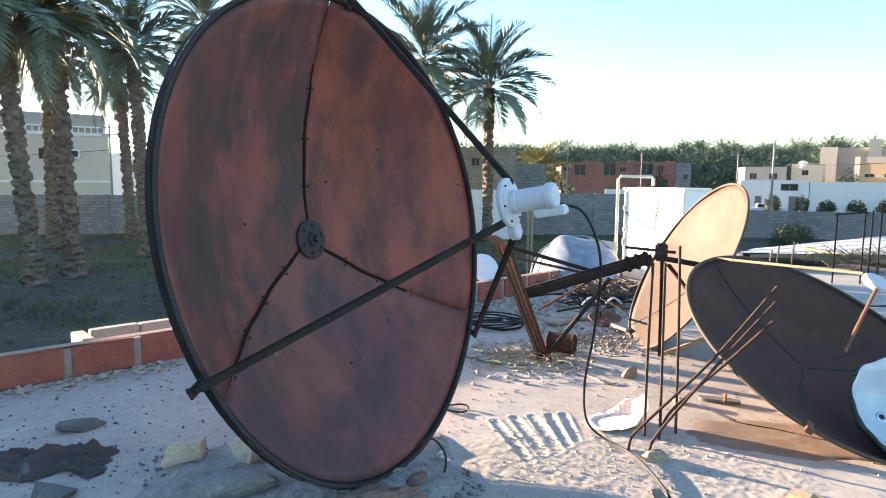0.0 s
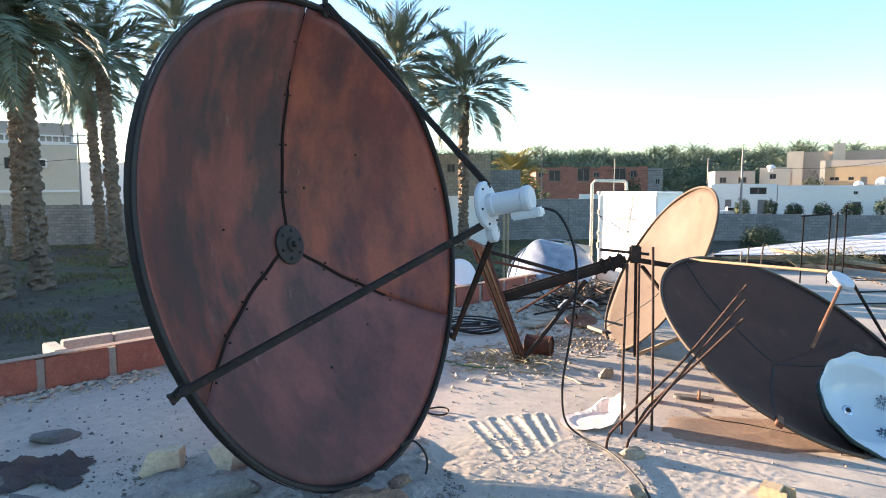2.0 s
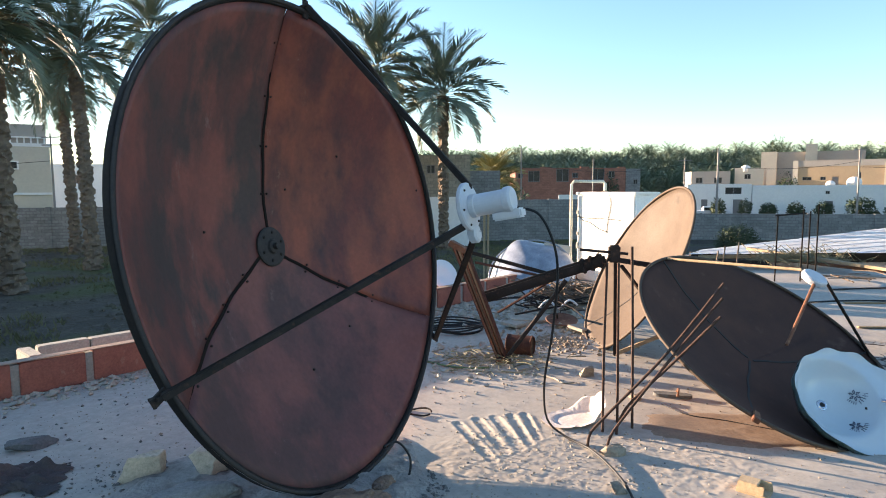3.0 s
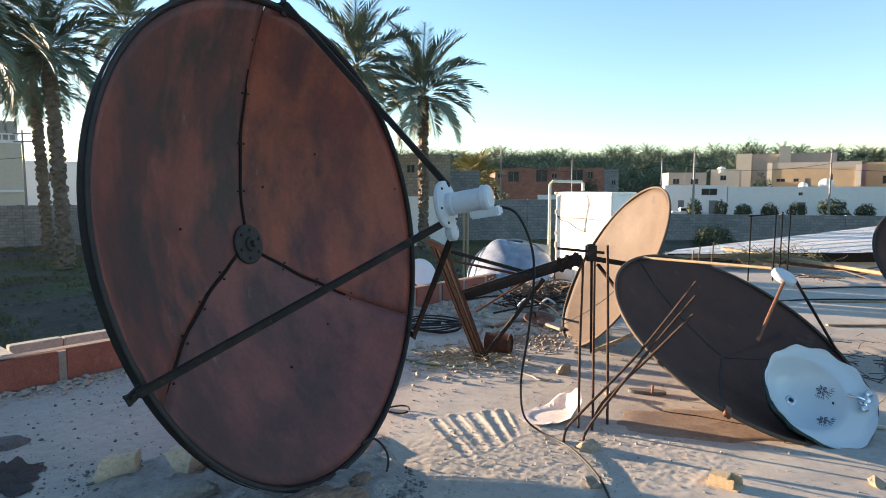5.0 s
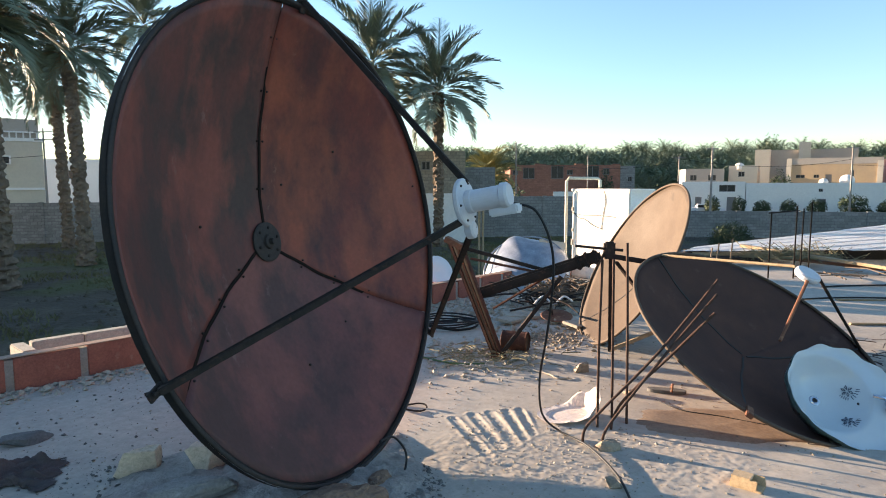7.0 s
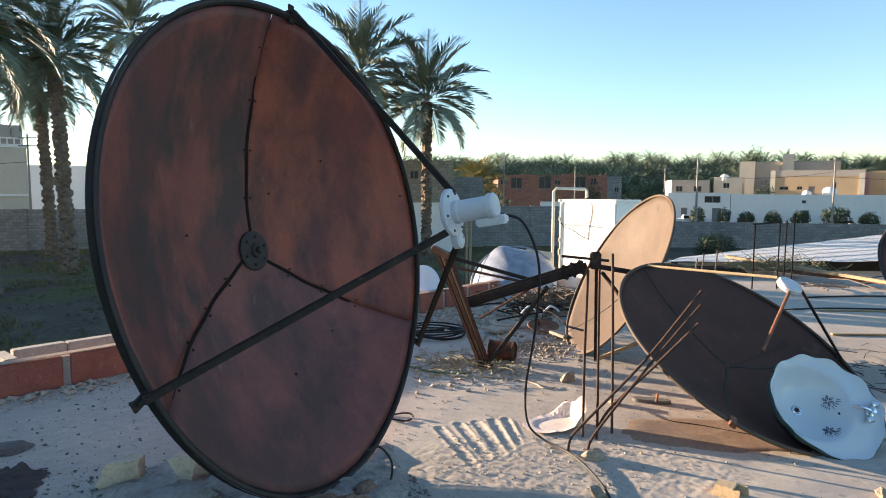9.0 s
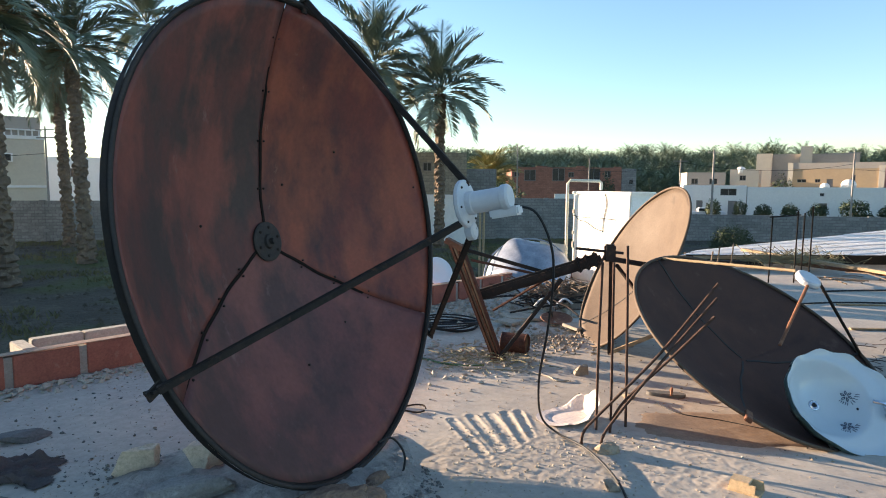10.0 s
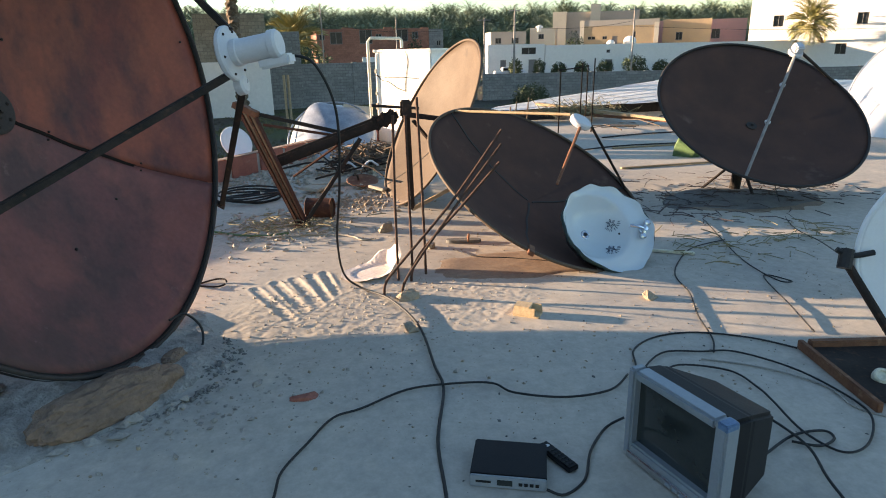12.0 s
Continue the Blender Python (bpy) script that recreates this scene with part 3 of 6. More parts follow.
house("house", (-66, 92), (-50, 97), 8, GROUND, 5.6, M_WHITEWALL, "distant white plastered house seen between the palms", windows=[(2, 5.0, 1.3, 1.3), (7, 5.0, 1.3, 1.3), (12, 5.0, 1.3, 1.3)])
house("house", (-49, 100), (-36, 103), 8, GROUND, 4.6, M_CREAM, "distant cream plastered house seen between the palms", windows=[(3, 4.4, 1.3, 1.3), (9, 4.4, 1.3, 1.3)])


def roof_tank(x, y, z, r):
    t = part("water_tank", lathe([(0.01, 0), (r, 0.02), (r, r * 0.9), (r * 0.8, r * 1.3), (r * 0.35, r * 1.55), (0.01, r * 1.6)], 20), M_WHITEWALL, smooth=True)
    t.location = (x, y, z)
    return tagged(t, "white domed plastic water tank on a roof", "water tank", "roof tanks")


roof_tank(48.0, 82.6, 1.45, 0.55)
roof_tank(50.6, 81.9, 1.45, 0.85)
roof_tank(45.2, 100.8, 3.9, 0.7)


def pole(x, y, h, r, arms, label):
    p = thing("utility_pole", pose(x, y, GROUND), label, "pole", "utility poles")
    part("mast", tubed([(0, 0, 0), (0, 0, h)], r, 8, r * 0.6), M_POLE, p)
    for z in arms:
        part("crossarm", barred((-0.7, 0, z), (0.7, 0, z), 0.09, 0.09), M_POLE, p)
    return p


pole(23.3, 65.7, 6.9, 0.11, (6.7,), "slim grey utility pole on the lane")
pole(30.0, 73.9, 8.4, 0.16, (8.1,), "grey utility pole with a crossarm")
pole(42.3, 67.7, 8.0, 0.12, (7.8,), "slim dark utility pole beside the white building")
pole(5.8, 59.4, 7.9, 0.09, (), "slim street light mast near the red house")
pole(-31.4, 47.5, 8.3, 0.10, (8.0, 7.4), "utility pole with two crossarms beside the cream house")
pole(13.1, 62, 6.8, 0.07, (), "thin mast near the red house")
wires = bmesh.new()
for zz, a, b in ((6.3, (5.8, 59.4), (23.3, 65.7)), (6.6, (23.3, 65.7), (42.3, 67.7)), (6.2, (-31.4, 47.5), (-60, 38)), (6.0, (42.3, 67.7), (90, 55))):
    tube(wires, [(a[0] + (b[0] - a[0]) * k / 8, a[1] + (b[1] - a[1]) * k / 8, GROUND + zz - 0.8 * (1 - (k / 4 - 1) ** 2)) for k in range(9)], 0.025, 4)
tagged(part("overhead_wires", wires, M_BLACK), "thin sagging overhead wires between the poles", "wire", kind="stuff")


def leaflet(vs, fs, base, d, side, up, length, w):
    k = len(vs)
    vs += [base - d * w, base + d * w, base + side * length * 0.55 + d * w * 0.9, base + side * length + d * length * 0.35 - up * length * 0.12]
    fs += [(k, k + 1, k + 2), (k, k + 2, k + 3)]


def frond(vs, fs, root, yaw, rise, length, droop, n, leaf, w, rnd):
    """One feather leaf: an arching rib with leaflets on both sides."""
    h = Vector((math.cos(yaw), math.sin(yaw), 0))
    prev, d = root.copy(), None
    a = rise
    for i in range(n):
        t = i / n
        d = h * math.cos(a) + Vector((0, 0, 1)) * math.sin(a)
        p = prev + d * (length / n)
        side = Vector((-h.y, h.x, 0))
        up = side.cross(d) * -1
        k = len(vs)
        rw = 0.045 * (1 - t) + 0.008
        vs += [prev - side * rw, prev + side * rw, p + side * rw * 0.9, p - side * rw * 0.9]
        fs.append((k, k + 1, k + 2, k + 3))
        if t > 0.12:
            ll = leaf * (0.55 + 0.9 * math.sin(math.pi * min(1, t * 0.9 + 0.12))) * rnd.uniform(0.8, 1.1)
            for s in (-1, 1):
                leaflet(vs, fs, prev, d, (side * s * 0.78 + d * 0.55 + up * rnd.uniform(-0.05, 0.45)).normalized(), up, ll, w)
        prev = p
        a -= droop / n * (0.6 + 0.8 * t)


def crown_mesh(name, seed, fronds, length, n, leaf, w, low=-0.5, spread=1.2):
    rnd = random.Random(seed)
    vs, fs = [], []
    for i in range(fronds):
        t = (i + 0.5) / fronds
        rise = low + (1.45 - low) * t ** 0.8 + rnd.uniform(-0.12, 0.12)
        frond(vs, fs, Vector((rnd.uniform(-0.1, 0.1), rnd.uniform(-0.1, 0.1), 0.45 * t)), i * 2.39996 + rnd.uniform(-0.2, 0.2), rise, length * rnd.uniform(0.8, 1.08), spread * rnd.uniform(0.7, 1.25), n, leaf, w, rnd)
    me = bpy.data.meshes.new(name)
    me.from_pydata(vs, [], fs)
    return me


def trunk_bm(h, r, lean, seed, bulge=1.0):
    rnd = random.Random(seed)
    bm = bmesh.new()
    rings, n, seg = [], int(h / 0.11), 14
    for i in range(n + 1):
        t = i / n
        rad = r * (1.35 - 0.35 * min(1, t * 6)) * (1 + 0.10 * bulge * (t > 0.75) * (t - 0.75) * 4)
        c = Vector((lean[0] * t ** 1.4, lean[1] * t ** 1.4, h * t))
        rings.append([bm.verts.new(c + rad * (1 + (0.40 if rnd.random() < 0.45 else -0.08) * rnd.uniform(0.5, 1.2)) * Vector((math.cos(2 * math.pi * k / seg), math.sin(2 * math.pi * k / seg), 0))) for k in range(seg)])
    for a, b in zip(rings, rings[1:]):
        for k in range(seg):
            bm.faces.new((a[k], a[(k + 1) % seg], b[(k + 1) % seg], b[k]))
    bm.faces.new(rings[-1])
    return bm


CROWNS = [crown_mesh("crown", s, 50, 4.1, 34, 0.58, 0.018, low=-0.75, spread=1.25) for s in (3, 8)]
OPEN_CROWN = crown_mesh("crown", 21, 35, 4.0, 44, 0.62, 0.026, low=-0.75, spread=0.95)
DEAD = crown_mesh("dead_fronds", 5, 18, 2.6, 16, 0.4, 0.02, low=-1.3, spread=0.9)


def palm(base, top, r, crown, size, label, leaf=M_LEAF, dead=True, turn=0.0):
    b, t = Vector(base), Vector(top)
    p = thing("date_palm", Matrix.Translation(b), label, "palm", "garden palms")
    part("trunk", trunk_bm(t.z - b.z, r, (t.x - b.x, t.y - b.y), int(abs(b.x) * 10)), M_TRUNK, p)
    c = new("crown", crown)
    c.parent = p
    c.location = t - b
    c.rotation_euler.z = turn
    c.scale = (size,) * 3
    if not crown.materials:
        crown.materials.append(leaf)
    if dead:
        if not DEAD.materials:
            DEAD.materials.append(M_DEADLEAF)
        d = new("dead_fronds", DEAD)
        d.parent = p
        d.location = t - b - Vector((0, 0, 0.2))
        d.rotation_euler.z = turn * 2
        d["label"] = "hanging dry brown fronds"
    return p


DP = "tall date palm with a rough stubbed trunk and hanging fronds"
palm((-16.9, 22.8, GROUND), (-17.6, 23.3, 8.0), 0.27, CROWNS[0], 1.0, DP, turn=0.3)
palm((-16.9, 20.7, GROUND), (-18.2, 21.3, 7.3), 0.26, CROWNS[1], 1.0, DP, turn=1.3)
palm((-24.9, 32.2, GROUND), (-25.9, 33.8, 8.4), 0.27, CROWNS[0], 1.05, DP, turn=2.1)
palm((-23.7, 37.6, GROUND), (-26.8, 41.9, 8.2), 0.27, CROWNS[1], 0.95, DP, turn=2.9)
palm((-18.1, 30.0, GROUND), (-20.3, 33.0, 8.5), 0.27, CROWNS[0], 1.0, DP, turn=4.0)
palm((-21.8, 44.6, GROUND), (-21.8, 44.6, 12.6), 0.26, OPEN_CROWN, 0.95, "very tall date palm with an open feathery crown", leaf=M_LEAFBACKLIT, dead=False, turn=0.7)
palm((-5.1, 39.4, GROUND), (-5.1, 39.4, 8.8), 0.27, OPEN_CROWN, 1.17, "date palm with upright feathery fronds", leaf=M_LEAFBACKLIT, dead=False, turn=1.9)
palm((-1.0, 39.7, GROUND), (-1.0, 39.7, 7.25), 0.27, OPEN_CROWN, 1.1, "date palm with a slim trunk and open feathery crown", leaf=M_LEAFBACKLIT, dead=False, turn=3.4)
small = crown_mesh("crown", 33, 48, 3.2, 18, 0.75, 0.06, low=-0.6)
small.materials.append(M_LEAFLIT)
palm((3.4, 61.0, GROUND), (3.4, 61.0, 2.2), 0.3, small, 1.0, "short yellowish date palm beside the block shed", dead=False)
palm((80.5, 76, GROUND), (70.2, 70.5, 3.6), 0.3, small, 1.1, "short pale date palm in front of the white villa", dead=False, turn=2.0)


def grove():
    """The far palm plantation: many crowns along the skyline, one mass."""
    rnd = random.Random(11)
    vs, fs = [], []
    for i in range(520):
        row = i % 5 - 2
        u = (i + rnd.random()) / 520
        x, y = -30 + 190 * u, 168 - 42 * max(0, u - 0.35) + row * 7 + rnd.uniform(-3, 3)
        z = GROUND + 7.6 + row * 1.9 + rnd.uniform(-1.2, 1.5)
        root = Vector((x, y, z))
        for k in range(26):
            frond(vs, fs, root, k * 2.4 + i, -0.55 + 2.0 * (k / 26) ** 0.75, rnd.uniform(3.6, 4.8), 0.95, 7, 0.95, 0.17, rnd)
        k = len(vs)
        for a in range(5):
            vs += [Vector((x + 0.4 * math.cos(a * 1.26), y + 0.4 * math.sin(a * 1.26), GROUND)), Vector((x + 0.3 * math.cos(a * 1.26), y + 0.3 * math.sin(a * 1.26), z))]
        for a in range(5):
            b = (a + 1) % 5
            fs.append((k + 2 * a, k + 2 * b, k + 2 * b + 1, k + 2 * a + 1))
        for q in range(3):
            frond(vs, fs, Vector((x + rnd.uniform(-3, 3), y + rnd.uniform(0, 4), GROUND + rnd.uniform(0.5, 7.5))), rnd.uniform(0, 6.3), rnd.uniform(0.2, 1.4), 3.6, 1.2, 4, 1.2, 0.25, rnd)
    me = bpy.data.meshes.new("palm_grove")
    me.from_pydata(vs, [], fs)
    me.materials.append(M_GROVE)
    return tagged(new("palm_grove", me), "dense far plantation of date palms on the skyline", "palm grove", kind="stuff")


grove()


def bush(x, y, z, r, seed, label, flat=0.8, n=900, leaf=0.14):
    rnd = random.Random(seed)
    vs, fs = [], []
    for i in range(n):
        d = Vector((rnd.gauss(0, 1), rnd.gauss(0, 1), rnd.gauss(0, 1))).normalized()
        rad = r * rnd.uniform(0.55, 1.0) * (1 + 0.25 * noise.noise(d * 2 + Vector((seed, 0, 0))))
        p = Vector((d.x * rad, d.y * rad, max(0.02, r * flat + d.z * rad * flat)))
        a, b = Vector((rnd.gauss(0, 1), rnd.gauss(0, 1), rnd.gauss(0, 1))).normalized(), d.orthogonal().normalized()
        s = leaf * rnd.uniform(0.7, 1.5) * (r ** 0.5)
        k = len(vs)
        vs += [p - a * s, p + b * s * 0.5, p + a * s, p - b * s * 0.5]
        fs.append((k, k + 1, k + 2, k + 3))
    me = bpy.data.meshes.new("leaves")
    me.from_pydata(vs, [], fs)
    me.materials.append(M_BUSH)
    t = thing("bush", pose(x, y, z), label, "bush", "lane bushes")
    lf = new("leaves", me)
    lf.parent = t
    st = bmesh.new()
    for k in range(4):
        tube(st, [(0, 0, -0.1), (0.25 * r * math.cos(k * 1.6), 0.25 * r * math.sin(k * 1.6), r * flat * 0.9)], 0.05 * r, 5, 0.02 * r)
    part("stem", st, M_TRUNK, t)
    return t


for k, (x, y, r, tall) in enumerate(((32.3, 79.0, 0.95, 1.45), (35.3, 78.3, 0.8, 1.6), (37.8, 77.5, 1.1, 0.95), (40.6, 76.8, 1.0, 1.1), (43.6, 76.0, 1.1, 1.05), (47.4, 75.2, 1.6, 0.9), (49.0, 75.2, 0.7, 0.8), (51.0, 74.6, 1.15, 0.95), (57.5, 72.0, 1.3, 1.0), (62.0, 70.0, 1.2, 1.0))):
    bush(x, y, GROUND, r, 40 + k, "dark clipped bush along the white building", tall)
bush(13.1, 29.5, GROUND, 1.0, 61, "round dark green bush inside the wall", 1.1, 5000, 0.06)
bush(3.5, 50.5, GROUND + 1.6, 2.2, 62, "dark creeper over the garden wall", 0.6, 700, 0.1)
bush(17.4, 72.5, GROUND, 1.0, 64, "yellow-green shrub beside the red house", 2.8)
bush(48.2, 94, GROUND, 1.5, 65, "shrub beside the tan house", 2.1)
bush(58.6, 118, GROUND, 2.4, 66, "tall tree behind the tan house", 2.85, 1800)


def car(x, y, rz):
    c = thing("car", pose(x, y, GROUND, 0, 0, rz), "white saloon car parked behind the low wall", "car")
    bm = boxed(-2.2, 2.2, -0.85, 0.85, 0.35, 0.95, 0.12)
    cab = box(bm, -1.2, 1.4, -0.75, 0.75, 0.9, 1.45, 0.15)
    part("body", bm, M_WHITEDISH, c, smooth=False)
    part("window", boxed(-1.05, 1.25, -0.77, 0.77, 1.02, 1.34, 0.03), M_DARKGLASS, c)
    for sx in (-1.4, 1.4):
        for sy in (-0.8, 0.8):
            w = part("wheel", lathe([(0.3, -0.1), (0.33, 0), (0.3, 0.1)], 16), M_BLACK, c)
            w.matrix_basis = pose(sx, sy, 0.33, 90)
    return c


car(32.5, 81.5, -15)


# ---- dishes ----
def facing(az, el):
    n = Vector((math.cos(radians(el)) * math.cos(radians(az)), math.cos(radians(el)) * math.sin(radians(az)), math.sin(radians(el))))
    u = Vector((0, 0, 1)).cross(n).normalized()
    return u, n.cross(u), n


def placed(c, az, el):
    u, v, n = facing(az, el)
    m = Matrix((u, v, n)).transposed().to_4x4()
    return Matrix.Translation(c) @ m


def round_rim(a):
    return 0.0


def sector(R, depth, a0, a1, thick=0.005, rings=16, steps=30, r0=0.0, warp=0.0, seed=0, bend=round_rim):
    """A panel of a paraboloid between two angles, with its thickness; the rim lies at height 0 and opens to +z."""
    bm = bmesh.new()

    def at(r, a, off):
        w = warp * noise.noise(Vector((math.cos(a) * 1.5, math.sin(a) * 1.5, seed))) * (r / R) ** 2
        q = r * (1 + bend(a) * (r / R) ** 2)
        return Vector((q * math.cos(a), q * math.sin(a), depth * (r * r / (R * R) - 1) + w - off))
    front = [[bm.verts.new(at(r0 + (R - r0) * i / rings, a0 + (a1 - a0) * j / steps, 0)) for j in range(steps + 1)] for i in range(rings + 1)]
    back = [[bm.verts.new(at(r0 + (R - r0) * i / rings, a0 + (a1 - a0) * j / steps, thick)) for j in range(steps + 1)] for i in range(rings + 1)]
    for i in range(rings):
        for j in range(steps):
            bm.faces.new((front[i][j], front[i + 1][j], front[i + 1][j + 1], front[i][j + 1]))
            bm.faces.new((back[i][j], back[i][j + 1], back[i + 1][j + 1], back[i + 1][j]))
    for j in range(steps):
        bm.faces.new((front[rings][j], back[rings][j], back[rings][j + 1], front[rings][j + 1]))
    for i in range(rings):
        for j, o in ((0, 1), (steps, -1)):
            q = (front[i][j], back[i][j], back[i + 1][j], front[i + 1][j])
            bm.faces.new(q if o > 0 else q[::-1])
    bmesh.ops.remove_doubles(bm, verts=bm.verts, dist=1e-5)
    return bm


def dish_z(R, depth, r):
    return depth * (r * r / (R * R) - 1)


def ring(R, r, z=0.0, seg=96, bend=round_rim):
    bm = bmesh.new()
    rows = []
    for k in range(seg):
        a = 2 * math.pi * k / seg
        c, o = Vector((R * math.cos(a), R * math.sin(a), z / max(1 + bend(a), 0.1))) * (1 + bend(a)), Vector((math.cos(a), math.sin(a), 0))
        rows.append([bm.verts.new(c + r * (math.cos(b) * o + math.sin(b) * Vector((0, 0, 1)))) for b in (math.pi / 4 + k2 * math.pi / 4 for k2 in range(8))])
    for k in range(seg):
        A, B = rows[k], rows[(k + 1) % seg]
        for j in range(8):
            bm.faces.new((A[j], A[(j + 1) % 8], B[(j + 1) % 8], B[j]))
    bmesh.ops.recalc_face_normals(bm, faces=bm.faces)
    return bm


def seam(R, depth, ang, r0, r1, w, lift=0.004):
    """A flat joint strip that follows the dish from near the hub to the rim."""
    bm = bmesh.new()
    c, s = math.cos(ang), math.sin(ang)
    rows = []
    for i in range(17):
        r = r0 + (r1 - r0) * i / 16
        z = dish_z(R, depth, r) + lift
        wave = 0.004 * math.sin(i * 1.3 + ang * 3)
        rows.append([bm.verts.new((r * c - s * (k * w + wave), r * s + c * (k * w + wave), z + dz)) for k, dz in ((-0.5, -0.006), (-0.5, 0), (0.5, 0), (0.5, -0.006))])
    for a, b in zip(rows, rows[1:]):
        for k in range(3):
            bm.faces.new((a[k], b[k], b[k + 1], a[k + 1]))
    bm.faces.new(rows[-1])
    bm.faces.new(rows[0][::-1])
    bmesh.ops.recalc_face_normals(bm, faces=bm.faces)
    return bm


def bolts(parent, spots, r, mat):
    """Round-headed bolts, one mesh shared."""
    me = None
    for p in spots:
        if me is None:
            b = part("bolt", lathe([(r * 0.9, -0.002), (r, 0.002), (r * 0.75, 0.006), (r * 0.2, 0.008)], 8), mat, parent)
            me = b.data
        else:
            b = new("bolt", me)
            b.parent = parent
        b.location = p


def bent_rim(a):
    """The big dish is knocked out of round."""
    return -0.0034 - 0.0046 * math.cos(a) + 0.0022 * math.cos(3 * a) + 0.0039 * math.sin(a) + 0.013 * math.sin(2 * a) + 0.0184 * math.sin(3 * a)


def big_dish():
    C, R, D = Vector((-0.562, 2.822, 1.2215)), 1.185, 0.385
    d = thing("satellite_dish", placed(C, -23.42, 9.85), "huge rusty red-brown satellite dish standing on a mortar mound", "satellite dish")
    S = [math.radians(a) for a in (-31.5, 91.0, 209.5)]
    ends = [S[0], S[1], S[2], S[0] + 2 * math.pi]
    for k in range(3):
        part("panel", sector(R, D, ends[k] + 0.0015, ends[k + 1] - 0.0015, 0.004, 18, 40, 0.03, 0.005, k, bent_rim), M_RUSTDISH[k], d, ("orange-red rusted panel", "dark streaked rusted panel", "dull purple-brown panel")[k], smooth=True)
    for a in S:
        sm = part("seam", seam(R, D, a, 0.1, R * (1 + bent_rim(a)) - 0.02, 0.017), M_POST, d, "dark joint strip with bolts")
        bolts(sm, [(r * math.cos(a + o / r), r * math.sin(a + o / r), dish_z(R, D, r) + 0.004) for r in (0.28, 0.52, 0.76, 1.0) for o in (0.022, -0.020)], 0.006, M_ARM)
    bolts(d, [(x, y, dish_z(R, D, math.hypot(x, y)) + 0.002) for x, y in ((0.542, 0.478), (0.036, -0.675), (0.16, 0.30), (1.10, 0.235), (0.42, -0.52), (-0.5, 0.1))], 0.007, M_ARM)
    part("rim", ring(R, 0.010, 0.004, 96, bent_rim), M_RIM, d, "dark steel rim", smooth=True)
    # flat lip inside the rim and the turned edge outside it
    for name, rows in (("rim_lip", ((R - 0.020, dish_z(R, D, R - 0.020) + 0.003), (R - 0.017, 0.001), (R - 0.004, 0.006))), ("rim_band", ((R + 0.010, -0.030), (R + 0.013, 0.008)))):
        band = bmesh.new()
        loops = [[band.verts.new((rr * (1 + bent_rim(t)) * math.cos(t), rr * (1 + bent_rim(t)) * math.sin(t), z)) for t in (2 * math.pi * k / 96 for k in range(96))] for rr, z in rows]
        for a, b in zip(loops, loops[1:]):
            for k in range(96):
                band.faces.new((a[k], b[k], b[(k + 1) % 96], a[(k + 1) % 96]))
        bmesh.ops.solidify(band, geom=band.faces[:], thickness=0.004)
        part(name, band, M_RIM, d)
    hub = part("hub", lathe([(0.105, -D + 0.006), (0.105, -D + 0.016), (0.095, -D + 0.020), (0.04, -D + 0.022), (0.035, -D + 0.035), (0.018, -D + 0.038), (0.016, -D + 0.06), (0.002, -D + 0.062)], 28), M_RIM, d, "dark round hub plate", smooth=False)
    bolts(hub, [(0.075 * math.cos(a), 0.075 * math.sin(a), -D + 0.02) for a in (0.3, 1.4, 2.4, 3.5, 4.5, 5.6)], 0.009, M_ARM)
    # feed and its three arms
    fz = 0.78
    fx, fy = 0.012, 0.022
    for ang, rr, end in ((math.radians(-157), 1.225, (-0.01, -0.052, fz - 0.01)), (math.radians(84.5), 1.19, (0.04, 0.108, fz)), (math.radians(-37.5), 1.18, (0.05, -0.085, fz))):
        a = (rr * math.cos(ang), rr * math.sin(ang), 0.02)
        arm = part("feed_arm", barred(a, end, 0.028, 0.028, 0.004), M_ARM, d)
        cl = bmesh.new()
        bar(cl, (0.95 * a[0], 0.95 * a[1], 0.0), (1.03 * a[0], 1.03 * a[1], 0.012), 0.036, 0.010)
        bar(cl, (1.0 * a[0], 1.0 * a[1], -0.02), (1.0 * a[0], 1.0 * a[1], 0.03), 0.045, 0.012)
        part("clamp", cl, M_ARM, arm)
    part("feed_flange", lathe([(0.045, fz - 0.025), (0.104, fz - 0.025), (0.110, fz - 0.018), (0.110, fz - 0.004), (0.104, fz + 0.002), (0.06, fz + 0.004)], 36), M_LNB, d, "white cast feed ring").location = (fx, fy, 0)
    lnb = part("feed_horn", lathe([(0.052, fz + 0.00), (0.054, fz + 0.03), (0.050, fz + 0.035), (0.050, fz + 0.165), (0.058, fz + 0.17), (0.058, fz + 0.195), (0.050, fz + 0.205)], 28), M_LNB, d, "white cylindrical feed housing", smooth=False)
    lnb.location = (fx, fy, 0)
    bolts(lnb, [(0.09 * math.cos(a), 0.09 * math.sin(a), fz + 0.002) for a in (0.2, 1.2, 2.2, 3.3, 4.3, 5.4)], 0.006, M_RIM)
    part("amplifier", boxed(-0.02, 0.055, -0.085, -0.042, fz + 0.10, fz + 0.235, 0.008), M_LNB, lnb)
    part("lug", lathe([(0.035, fz - 0.035), (0.042, fz - 0.03), (0.042, fz + 0.0), (0.03, fz + 0.008)], 20), M_LNB, d).location = (fx + 0.03, fy - 0.125, 0)
    # mount behind the reflector
    inv = d.matrix_world.inverted()
    back = inv @ Vector((-1.02, 3.0, 1.1))
    foot = inv @ Vector((-1.05, 2.98, 0.0))
    part("mast", tubed([foot, back], 0.057, 14), M_RUST, d)
    part("mount_bracket", barred(back, (0, 0, -D - 0.02), 0.12, 0.10, 0.01), M_RUST, d)
